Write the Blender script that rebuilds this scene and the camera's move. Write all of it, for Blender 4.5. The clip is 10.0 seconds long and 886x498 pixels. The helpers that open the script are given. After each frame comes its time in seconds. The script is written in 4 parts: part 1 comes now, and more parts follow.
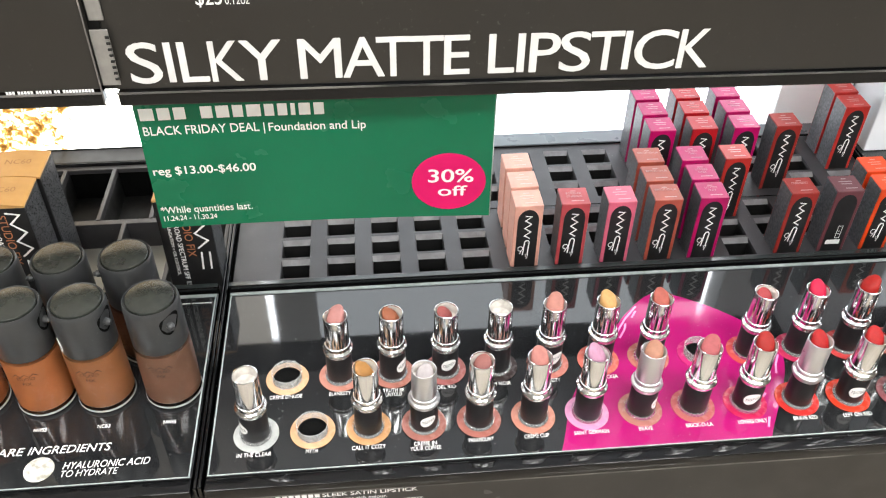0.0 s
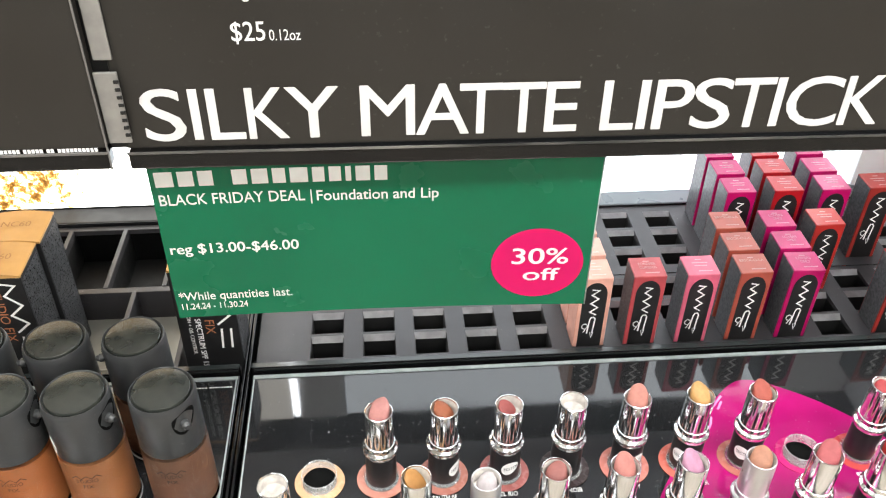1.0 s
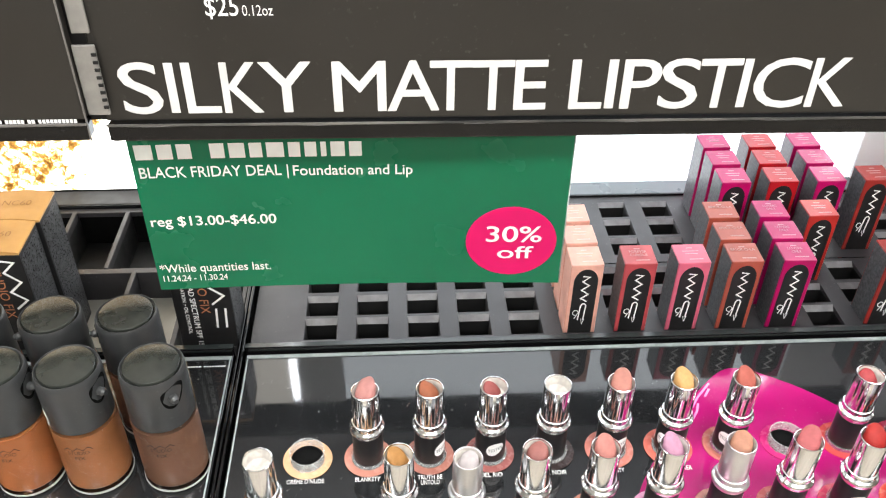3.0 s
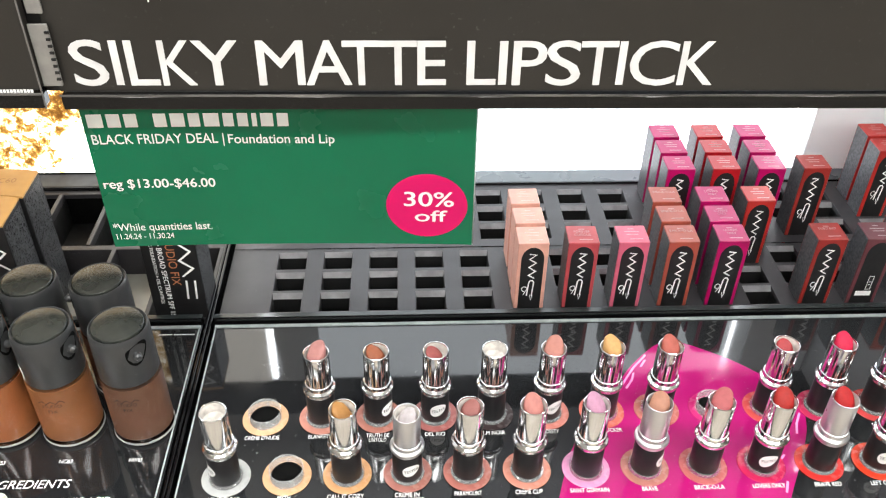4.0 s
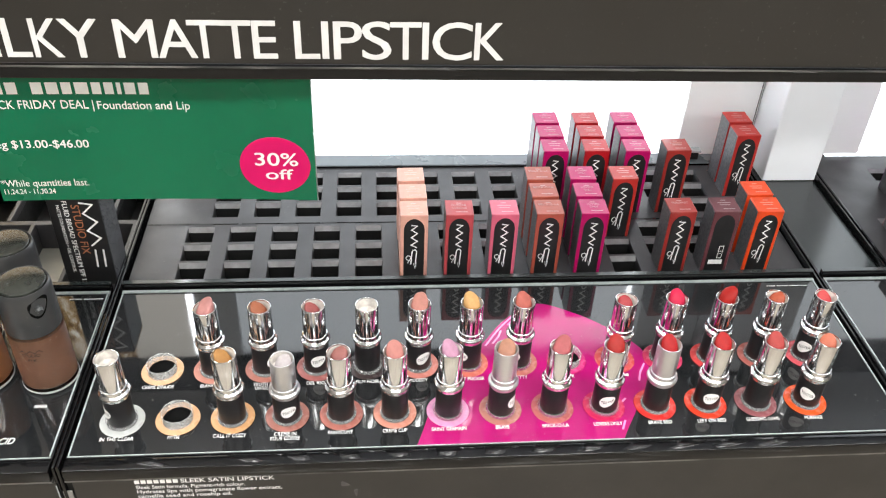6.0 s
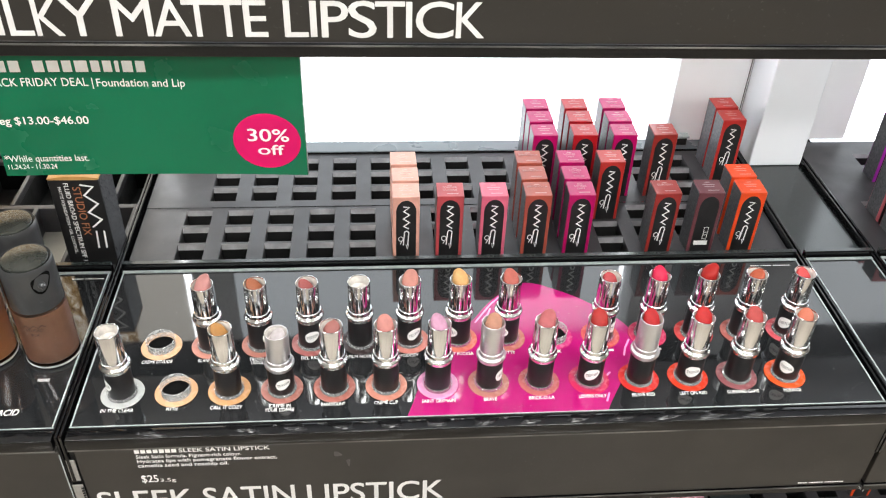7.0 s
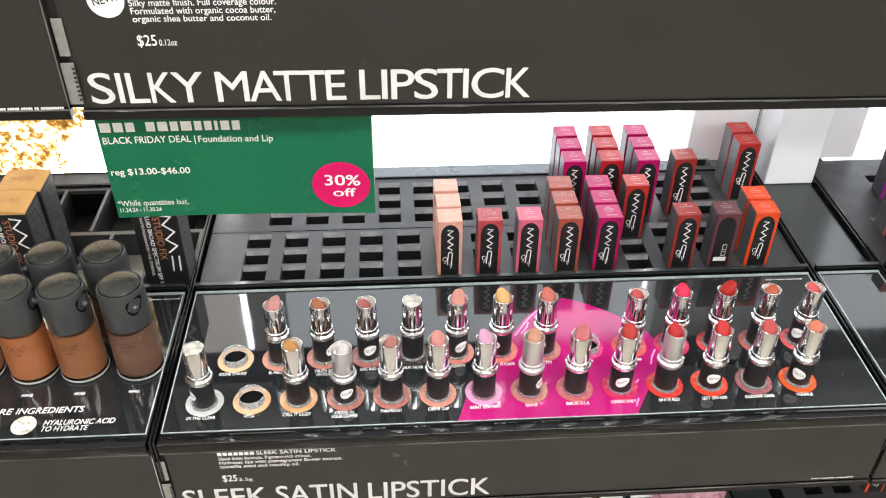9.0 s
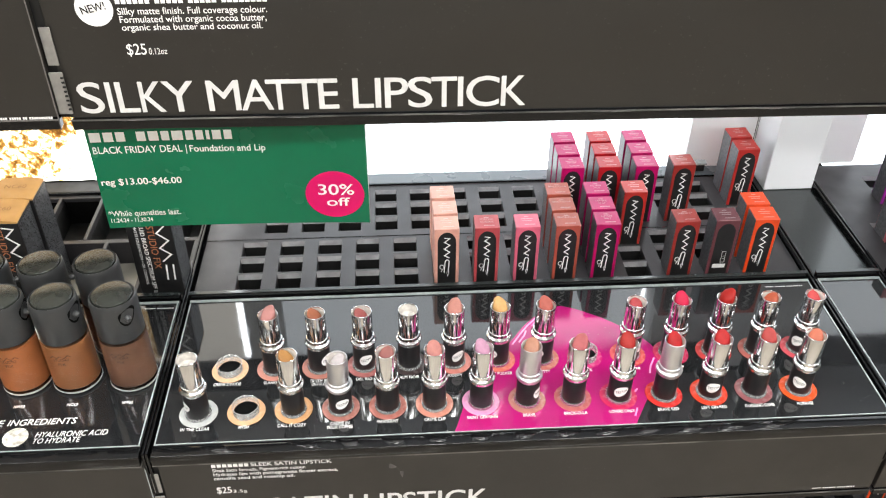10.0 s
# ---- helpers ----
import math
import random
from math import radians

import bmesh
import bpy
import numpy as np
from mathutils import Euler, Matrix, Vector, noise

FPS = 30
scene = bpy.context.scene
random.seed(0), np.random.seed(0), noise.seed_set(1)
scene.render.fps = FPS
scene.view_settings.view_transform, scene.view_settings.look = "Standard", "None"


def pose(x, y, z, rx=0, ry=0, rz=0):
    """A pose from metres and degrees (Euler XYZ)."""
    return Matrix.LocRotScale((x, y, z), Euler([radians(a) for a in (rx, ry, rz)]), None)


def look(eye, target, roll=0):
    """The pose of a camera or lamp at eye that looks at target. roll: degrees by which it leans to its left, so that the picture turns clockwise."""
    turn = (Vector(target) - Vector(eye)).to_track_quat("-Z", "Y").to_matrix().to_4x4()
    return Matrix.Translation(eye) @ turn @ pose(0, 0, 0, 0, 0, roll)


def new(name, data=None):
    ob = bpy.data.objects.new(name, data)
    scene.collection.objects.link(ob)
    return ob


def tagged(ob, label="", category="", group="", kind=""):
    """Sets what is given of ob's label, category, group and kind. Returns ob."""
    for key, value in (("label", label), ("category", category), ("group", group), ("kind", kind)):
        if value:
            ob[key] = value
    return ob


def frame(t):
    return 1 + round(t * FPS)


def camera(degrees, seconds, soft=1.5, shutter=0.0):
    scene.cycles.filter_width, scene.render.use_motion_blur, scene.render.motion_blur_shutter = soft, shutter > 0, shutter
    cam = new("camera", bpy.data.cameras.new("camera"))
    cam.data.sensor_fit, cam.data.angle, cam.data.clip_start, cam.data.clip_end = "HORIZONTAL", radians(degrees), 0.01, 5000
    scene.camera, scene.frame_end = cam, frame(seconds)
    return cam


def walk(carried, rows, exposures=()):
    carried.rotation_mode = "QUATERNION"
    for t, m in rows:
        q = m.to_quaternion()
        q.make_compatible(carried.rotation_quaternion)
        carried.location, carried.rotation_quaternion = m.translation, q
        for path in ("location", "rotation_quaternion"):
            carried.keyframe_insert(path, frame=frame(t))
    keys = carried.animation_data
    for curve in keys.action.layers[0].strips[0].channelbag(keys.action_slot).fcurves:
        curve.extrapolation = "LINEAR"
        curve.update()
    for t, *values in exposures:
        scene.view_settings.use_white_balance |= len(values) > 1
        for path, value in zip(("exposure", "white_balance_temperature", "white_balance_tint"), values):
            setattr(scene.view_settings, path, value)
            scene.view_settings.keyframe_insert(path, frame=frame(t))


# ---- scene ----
cam = camera(53.56, 10.0, soft=1.15)
PATH = [
    (0, (0.0917, -0.3914, 1.5232), (0.2505, 1.1188, 0.2216), 1.05),
    (0.5, (0.079, -0.3398, 1.4915), (0.2406, 1.2355, 0.2699), 1.08),
    (1, (0.0673, -0.3033, 1.477), (0.2062, 1.2799, 0.263), 0.87),
    (1.5, (0.06, -0.2864, 1.4707), (0.182, 1.2934, 0.2504), 0.57),
    (2, (0.0605, -0.2821, 1.467), (0.1762, 1.2967, 0.2446), 0.60),
    (3.5, (0.1047, -0.3418, 1.4824), (0.1983, 1.2376, 0.2589), 1.04),
    (4, (0.1239, -0.3651, 1.4889), (0.2086, 1.2176, 0.2691), 1.08),
    (4.5, (0.1382, -0.3875, 1.4944), (0.2208, 1.2002, 0.281), 1.12),
    (5, (0.1553, -0.409, 1.5012), (0.2543, 1.1789, 0.2892), 1.39),
    (5.5, (0.1761, -0.4293, 1.5105), (0.3336, 1.1564, 0.302), 2.60),
    (7, (0.1992, -0.4729, 1.5127), (0.3502, 1.1102, 0.2997), 2.29),
    (7.5, (0.1837, -0.4944, 1.5426), (0.3258, 1.0813, 0.319), 1.94),
    (8, (0.1663, -0.5247, 1.5738), (0.2986, 1.0535, 0.3525), 1.55),
    (8.5, (0.1669, -0.5293, 1.5763), (0.2856, 1.0537, 0.3599), 1.11),
    (9, (0.1709, -0.5253, 1.5762), (0.2795, 1.063, 0.3657), 0.67),
    (9.5, (0.172, -0.5212, 1.5785), (0.2786, 1.0675, 0.3682), 0.54),
    (10, (0.1746, -0.5164, 1.575), (0.284, 1.0764, 0.3705), 0.51),
]
walk(cam, [(t, look(eye, target, roll)) for t, eye, target, roll in PATH], [(0, 0.24), (2, 0.43), (3.5, 0.27), (4.5, 0.18), (7, 0.16), (10, 0.14)])

# ---- light ----
world = bpy.data.worlds.new("world")
scene.world = world
world.use_nodes = True
world.node_tree.nodes["Background"].inputs[0].default_value = (0.9, 0.95, 1.0, 1)
world.node_tree.nodes["Background"].inputs[1].default_value = 0.02

LAMP_SPOTS = [(-1.3, -0.9), (0.5, -0.9), (2.1, -0.9), (-0.4, -2.4), (1.4, -2.4)]
for lx, ly in LAMP_SPOTS:
    lamp = bpy.data.lights.new("ceiling_lamp_light", "AREA")
    lamp.shape, lamp.size, lamp.size_y, lamp.energy, lamp.color = "RECTANGLE", 1.15, 0.28, 29, (0.965, 0.975, 0.96)
    new("ceiling_lamp_light", lamp).matrix_world = pose(lx, ly, 2.93)

# added fill lamps under two shelf fronts, with no fitting modelled or known
for strip_z in (1.299, 0.889):
    strip = bpy.data.lights.new("shelf_fill_light", "AREA")
    strip.shape, strip.size, strip.size_y, strip.energy, strip.color = "RECTANGLE", 2.2, 0.025, 2.7, (0.97, 0.985, 0.97)
    new("shelf_fill_light", strip).matrix_world = pose(0.3, 0.030, strip_z, 52)


# ---- materials ----
def node_mat(name):
    m = bpy.data.materials.new(name)
    m.use_nodes = True
    t = m.node_tree
    return m, t, t.nodes["Principled BSDF"]


def ramp_mix(t, fac, a, b):
    mix = t.nodes.new("ShaderNodeMix")
    mix.data_type = "RGBA"
    t.links.new(fac, mix.inputs[0])
    mix.inputs[6].default_value, mix.inputs[7].default_value = (*a, 1), (*b, 1)
    return mix.outputs[2]


def noise_fac(t, scale, detail=3, lo=0.35, hi=0.65, rough=0.5, stretch=None):
    tex = t.nodes.new("ShaderNodeTexNoise")
    co = t.nodes.new("ShaderNodeTexCoord")
    out = co.outputs["Object"]
    if stretch:
        mp = t.nodes.new("ShaderNodeMapping")
        mp.inputs["Scale"].default_value = stretch
        t.links.new(out, mp.inputs[0])
        out = mp.outputs[0]
    t.links.new(out, tex.inputs["Vector"])
    tex.inputs["Scale"].default_value, tex.inputs["Detail"].default_value, tex.inputs["Roughness"].default_value = scale, detail, rough
    mr = t.nodes.new("ShaderNodeMapRange")
    mr.inputs[1].default_value, mr.inputs[2].default_value = lo, hi
    t.links.new(tex.outputs["Fac"], mr.inputs[0])
    return mr.outputs[0]


def surface(name, base, base2=None, rough=0.5, rough2=None, metal=0.0, scale=60, fine=900, bump=0.02, coat=0.0, spec=0.5, dust=0.0):
    """Paint, plastic or metal with broad and fine variation, faint relief and a little dust."""
    m, t, p = node_mat(name)
    base2 = base2 or tuple(c * 0.85 for c in base)
    col = ramp_mix(t, noise_fac(t, scale), base, base2)
    if dust:
        f = t.nodes.new("ShaderNodeMath")
        f.operation = "MULTIPLY"
        t.links.new(noise_fac(t, 420, 4, 0.66, 0.76), f.inputs[0])
        t.links.new(noise_fac(t, 14, 3, 0.42, 0.7), f.inputs[1])
        g = t.nodes.new("ShaderNodeMath")
        g.operation = "MULTIPLY"
        g.inputs[1].default_value = dust
        t.links.new(f.outputs[0], g.inputs[0])
        mix = t.nodes.new("ShaderNodeMix")
        mix.data_type = "RGBA"
        t.links.new(g.outputs[0], mix.inputs[0])
        t.links.new(col, mix.inputs[6])
        mix.inputs[7].default_value = (0.55, 0.54, 0.52, 1)
        col = mix.outputs[2]
    t.links.new(col, p.inputs["Base Color"])
    mr = t.nodes.new("ShaderNodeMapRange")
    mr.inputs[3].default_value, mr.inputs[4].default_value = rough, rough2 if rough2 is not None else rough * 1.25
    t.links.new(noise_fac(t, scale * 2.3, 4), mr.inputs[0])
    t.links.new(mr.outputs[0], p.inputs["Roughness"])
    p.inputs["Metallic"].default_value = metal
    p.inputs["Coat Weight"].default_value = coat
    p.inputs["Specular IOR Level"].default_value = spec
    if bump:
        b = t.nodes.new("ShaderNodeBump")
        b.inputs["Strength"].default_value, b.inputs["Distance"].default_value = bump, 0.001
        t.links.new(noise_fac(t, fine, 2, 0, 1), b.inputs["Height"])
        t.links.new(b.outputs[0], p.inputs["Normal"])
    return m


def clear(name, tint=(0.96, 0.98, 0.98), rough=0.03):
    m, t, p = node_mat(name)
    p.inputs["Base Color"].default_value = (*tint, 1)
    p.inputs["Transmission Weight"].default_value, p.inputs["IOR"].default_value = 1.0, 1.46
    t.links.new(noise_fac(t, 90), p.inputs["Roughness"])
    mr = p.inputs["Roughness"].links[0].from_node
    mr.inputs[3].default_value, mr.inputs[4].default_value = rough, rough * 2
    return m


def glow(name, color, strength, color2=None):
    m, t, p = node_mat(name)
    p.inputs["Base Color"].default_value = (0.8, 0.8, 0.8, 1)
    p.inputs["Emission Strength"].default_value = strength
    t.links.new(ramp_mix(t, noise_fac(t, 2.5, 2), color, color2 or tuple(c * 0.94 for c in color)), p.inputs["Emission Color"])
    return m


M = {
    "tray": surface("moulded_tray_plastic", (0.035, 0.033, 0.0355), (0.029, 0.0275, 0.030), 0.42, 0.55, scale=18, bump=0.05, dust=0.25),
    "gloss": surface("black_gloss_acrylic", (0.010, 0.011, 0.012), (0.013, 0.013, 0.014), 0.025, 0.085, scale=16, bump=0.0, coat=0.2, spec=0.62, dust=0.42),
    "bar": surface("black_gloss_trim", (0.005, 0.005, 0.0055), None, 0.05, 0.10, scale=40, bump=0.0, spec=0.36, dust=0.04),
    "fascia": surface("dark_satin_fascia", (0.0180, 0.0160, 0.0134), (0.0158, 0.0141, 0.0119), 0.38, 0.5, scale=9, bump=0.03, spec=0.55, dust=0.08),
    # black plastic parts, and the shade inside the stock tray wells
    "dark": surface("dark_plastic_and_shade", (0.006, 0.006, 0.006), None, 0.5, scale=30),
    # pale copy of the tray plastic, for the light on the wells' rear chamfers
    "well_lip": surface("lit_well_edge", (0.20, 0.195, 0.20), (0.13, 0.126, 0.13), 0.4, 0.5, scale=90, bump=0.03),
    "ledge": surface("grey_metal_ledge", (0.105, 0.122, 0.132), (0.09, 0.105, 0.114), 0.24, 0.34, scale=14, bump=0.02),
    "tube_light": glow("bright_lamp_tube", (0.92, 0.96, 1.0), 17.0),
    "sign_white": surface("white_card_print", (0.70, 0.70, 0.67), (0.64, 0.64, 0.61), 0.45, scale=150, spec=0.3),
    "cover": surface("dark_cover_sheet", (0.024, 0.029, 0.029), (0.021, 0.026, 0.026), 0.13, 0.2, scale=12, bump=0.02, spec=0.6, dust=0.1),
    "white": surface("white_print", (0.85, 0.84, 0.82), (0.8, 0.79, 0.78), 0.5, scale=150),
    "vinyl": surface("off_white_vinyl_lettering", (0.66, 0.65, 0.64), (0.60, 0.59, 0.58), 0.45, scale=90),
    "swatch": surface("cream_swatch_picture", (0.78, 0.76, 0.70), (0.34, 0.32, 0.27), 0.3, scale=210, bump=0),
    # grey of worn edges and scuffs, and of the painted lip highlight
    "lip_edge": surface("worn_highlight_grey", (0.16, 0.15, 0.14), (0.03, 0.03, 0.03), 0.3, scale=22, bump=0),
    "grey": surface("grey_metal_clip", (0.36, 0.35, 0.33), (0.28, 0.27, 0.26), 0.38, 0.5, metal=0.5, scale=120),
    "post": surface("white_painted_post", (0.82, 0.84, 0.87), (0.79, 0.81, 0.84), 0.4, scale=14, bump=0.02),
    "panelgrey": surface("grey_back_panel", (0.86, 0.87, 0.88), (0.82, 0.83, 0.84), 0.38, 0.5, scale=10, bump=0.02),
    "green": surface("green_sign_card", (0.0008, 0.098, 0.044), (0.001, 0.112, 0.050), 0.22, 0.28, scale=14, bump=0.0, spec=0.32),
    "pink": surface("pink_sign_print", (0.52, 0.002, 0.095), (0.48, 0.002, 0.09), 0.36, scale=60, bump=0, spec=0.25),
    "splash": surface("magenta_gloss_print", (0.37, 0.006, 0.125), (0.33, 0.005, 0.11), 0.06, 0.14, scale=25, bump=0.0, spec=0.7, dust=0.3),
    "splash_light": surface("pale_pink_print", (0.85, 0.30, 0.55), (0.8, 0.2, 0.48), 0.08, scale=90, bump=0.0),
    "worn": surface("frosted_silver", (0.72, 0.72, 0.74), (0.66, 0.66, 0.68), 0.27, 0.33, metal=0.95, scale=45, bump=0.01),
    "case": surface("black_lipstick_case", (0.011, 0.011, 0.012), (0.014, 0.013, 0.014), 0.3, 0.4, scale=160, bump=0.01, spec=0.3),
    "cup": surface("cream_inner_cup", (0.56, 0.53, 0.49), (0.40, 0.37, 0.34), 0.5, scale=240),
    "pump": surface("black_pump_cap", (0.038, 0.039, 0.040), (0.032, 0.033, 0.034), 0.30, 0.40, scale=60, bump=0.05, dust=0.3),
    "pump_top": surface("black_pump_button", (0.026, 0.028, 0.024), (0.015, 0.017, 0.015), 0.13, 0.26, scale=80, bump=0.02, dust=0.6),
    "boxblack": surface("black_carton", (0.011, 0.0108, 0.011), (0.015, 0.0147, 0.015), 0.36, 0.48, scale=110, bump=0.05, spec=0.35),
    "side": surface("printed_grey_carton_side", (0.110, 0.113, 0.120), (0.045, 0.047, 0.051), 0.30, 0.45, scale=420, bump=0.04),
    "side_dark": surface("printed_black_carton_side", (0.075, 0.078, 0.083), (0.012, 0.012, 0.013), 0.25, 0.36, scale=300, bump=0.03),
    # much paler than the tray: the light on the divider tray's floors is in the colour
    "tray_floor": surface("lit_tray_floor", (0.30, 0.288, 0.250), (0.22, 0.210, 0.186), 0.3, 0.42, scale=25, bump=0.04, dust=0.3),
    "kraft": surface("kraft_gold_carton", (0.50, 0.27, 0.085), (0.45, 0.24, 0.075), 0.42, scale=70, bump=0.05),
    "kraftprint": surface("bronze_print", (0.33, 0.16, 0.05), None, 0.45, scale=90),
    "copper": surface("copper_print", (0.50, 0.19, 0.09), None, 0.4, scale=90),
    "clear": clear("clear_acrylic", rough=0.008),
    # near-black that stands for deep shade in holes and recesses
    "hollow": surface("hollow_shade_black", (0.002, 0.002, 0.002), None, 0.7, scale=30, bump=0, spec=0.1),
    "edge": surface("acrylic_edge", (0.42, 0.46, 0.46), (0.3, 0.34, 0.34), 0.2, 0.35, scale=60, bump=0.02),
    "light": glow("backlit_panel", (0.86, 0.94, 1.0), 2.0),
    "cream": glow("backlit_cream_panel", (1.0, 0.95, 0.84), 2.1),
    "line_glow": glow("linear_lamp_diffuser", (1.0, 0.97, 0.92), 28.0),
    "lampglow": glow("lamp_diffuser", (1.0, 0.96, 0.9), 6.0),
    "floor": surface("floor_tile", (0.40, 0.355, 0.295), (0.33, 0.29, 0.245), 0.035, 0.07, scale=3),
    "wall": surface("store_wall_paint", (0.30, 0.285, 0.265), (0.25, 0.24, 0.225), 0.6, scale=3),
    "ceiling": surface("ceiling_tile", (0.78, 0.77, 0.74), (0.73, 0.72, 0.69), 0.8, scale=4),
}


def gold_poster():
    """Backlit photograph of golden crumbs on white, thinning out towards one side."""
    m, t, p = node_mat("backlit_crumb_poster")
    co = t.nodes.new("ShaderNodeTexCoord")
    sep = t.nodes.new("ShaderNodeSeparateXYZ")
    t.links.new(co.outputs["Object"], sep.inputs[0])
    lean = t.nodes.new("ShaderNodeMath")
    lean.operation = "MULTIPLY_ADD"
    lean.inputs[1].default_value = -0.6
    t.links.new(sep.outputs[2], lean.inputs[0])
    t.links.new(sep.outputs[0], lean.inputs[2])
    grad = t.nodes.new("ShaderNodeMapRange")
    grad.inputs[1].default_value, grad.inputs[2].default_value = -0.790, -0.855
    grad.inputs[3].default_value, grad.inputs[4].default_value = -0.160, 0.050
    t.links.new(lean.outputs[0], grad.inputs[0])
    far = t.nodes.new("ShaderNodeVectorMath")
    far.operation = "DISTANCE"
    far.inputs[1].default_value = (-0.206, 0.402, 1.080)
    t.links.new(co.outputs["Object"], far.inputs[0])
    clump = t.nodes.new("ShaderNodeMapRange")
    clump.inputs[1].default_value, clump.inputs[2].default_value = 0.0, 0.034
    clump.inputs[3].default_value, clump.inputs[4].default_value = 0.13, 0.0
    t.links.new(far.outputs["Value"], clump.inputs[0])
    both = t.nodes.new("ShaderNodeMath")
    t.links.new(grad.outputs[0], both.inputs[0])
    t.links.new(clump.outputs[0], both.inputs[1])
    tex = t.nodes.new("ShaderNodeTexNoise")
    tex.inputs["Scale"].default_value, tex.inputs["Detail"].default_value, tex.inputs["Roughness"].default_value, tex.inputs["Distortion"].default_value = 95, 9, 0.78, 0.4
    t.links.new(co.outputs["Object"], tex.inputs["Vector"])
    add = t.nodes.new("ShaderNodeMath")
    t.links.new(tex.outputs["Fac"], add.inputs[0])
    t.links.new(both.outputs[0], add.inputs[1])
    ramp = t.nodes.new("ShaderNodeValToRGB")
    e = ramp.color_ramp.elements
    e[0].position, e[0].color = 0.49, (1, 0.99, 0.95, 1)
    e[1].position, e[1].color = 0.80, (0.07, 0.024, 0.004, 1)
    for pos, c in ((0.540, (0.50, 0.34, 0.11, 1)), (0.585, (0.21, 0.10, 0.018, 1)), (0.66, (0.075, 0.030, 0.005, 1))):
        k = e.new(pos)
        k.color = c
    t.links.new(add.outputs[0], ramp.inputs[0])
    t.links.new(ramp.outputs[0], p.inputs["Emission Color"])
    t.links.new(ramp.outputs[0], p.inputs["Base Color"])
    p.inputs["Emission Strength"].default_value = 3.2
    return m


M["poster"] = gold_poster()


def fading_panel():
    """Backlit sheet whose lamps stop short of one end."""
    m = glow("backlit_panel_end", (0.86, 0.94, 1.0), 2.4)
    t = m.node_tree
    co = t.nodes.new("ShaderNodeTexCoord")
    sep = t.nodes.new("ShaderNodeSeparateXYZ")
    t.links.new(co.outputs["Object"], sep.inputs[0])
    mr = t.nodes.new("ShaderNodeMapRange")
    mr.interpolation_type = "SMOOTHSTEP"
    mr.inputs[1].default_value, mr.inputs[2].default_value = 0.500, 0.540
    mr.inputs[3].default_value, mr.inputs[4].default_value = 2.4, 0.65
    t.links.new(sep.outputs[0], mr.inputs[0])
    t.links.new(mr.outputs[0], t.nodes["Principled BSDF"].inputs["Emission Strength"])
    return m


M["light_end"] = fading_panel()


def drawn_metal(name, base, rough):
    """Bright metal tube with faint lengthwise drawing marks."""
    m, t, p = node_mat(name)
    p.inputs["Metallic"].default_value = 1.0
    t.links.new(ramp_mix(t, noise_fac(t, 260, 3, stretch=(1, 1, 0.05)), base, tuple(c * 0.86 for c in base)), p.inputs["Base Color"])
    mr = t.nodes.new("ShaderNodeMapRange")
    mr.inputs[3].default_value, mr.inputs[4].default_value = rough, rough * 1.8
    t.links.new(noise_fac(t, 300), mr.inputs[0])
    t.links.new(mr.outputs[0], p.inputs["Roughness"])
    b = t.nodes.new("ShaderNodeBump")
    b.inputs["Strength"].default_value, b.inputs["Distance"].default_value = 0.03, 0.0010
    t.links.new(noise_fac(t, 330, 1, 0.2, 0.8, stretch=(1, 1, 0.02)), b.inputs["Height"])
    t.links.new(b.outputs[0], p.inputs["Normal"])
    return m


M["chrome"] = drawn_metal("polished_chrome", (0.88, 0.885, 0.895), 0.09)


def see_through(name, rgb, alpha, rough):
    m, t, p = node_mat(name)
    t.links.new(ramp_mix(t, noise_fac(t, 200), rgb, tuple(c * 0.85 for c in rgb)), p.inputs["Base Color"])
    p.inputs["Alpha"].default_value, p.inputs["Roughness"].default_value = alpha, rough
    return m


M["collar"] = see_through("smoky_acrylic", (0.72, 0.74, 0.74), 0.34, 0.12)
M["glass_rim"] = see_through("glass_rim_highlight", (0.85, 0.86, 0.85), 0.42, 0.06)
M["foot"] = see_through("bright_acrylic_foot", (0.62, 0.62, 0.62), 0.22, 0.08)


def tint(name, rgb, rough=0.35, scale=150, bump=0.02, spec=0.5):
    if name not in M:
        M[name] = surface(name, rgb, tuple(c * 0.86 for c in rgb), rough, rough * 1.3, scale=scale, bump=bump, spec=spec)
    return M[name]


# ---- mesh helpers ----
def mesh_ob(name, bm, mat, parent=None, label="", smooth=False):
    me = bpy.data.meshes.new(name)
    bm.normal_update()
    bm.to_mesh(me)
    bm.free()
    me.materials.append(mat)
    if smooth:
        me.shade_smooth()
        me.set_sharp_from_angle(angle=radians(38))
    return link(name, me, parent, label)


def link(name, me, parent=None, label=""):
    ob = new(name, me)
    if parent is not None:
        ob.parent = parent
    if label:
        ob["label"] = label
    return ob


def part(name, bm, material, parent, label="", smooth=False):
    return mesh_ob(name, bm, material, parent, label, smooth)


def base_empty(name, x=0, y=0, z=0, rz=0):
    ob = new(name)
    ob.matrix_basis = pose(x, y, z, 0, 0, rz)
    ob.empty_display_size = 0.01
    return ob


def bm_box(x0, x1, y0, y1, z0, z1, bevel=0.0, seg=2, bm=None):
    own = bmesh.new()
    bmesh.ops.create_cube(own, size=1)
    for v in own.verts:
        v.co = Vector((x0 + (v.co.x + 0.5) * (x1 - x0), y0 + (v.co.y + 0.5) * (y1 - y0), z0 + (v.co.z + 0.5) * (z1 - z0)))
    if bevel:
        bmesh.ops.bevel(own, geom=own.edges[:], offset=bevel, segments=seg, affect="EDGES", profile=0.5)
    if bm is None:
        return own
    tmp = bpy.data.meshes.new("tmp")
    own.to_mesh(tmp)
    own.free()
    bm.from_mesh(tmp)
    bpy.data.meshes.remove(tmp)
    return bm


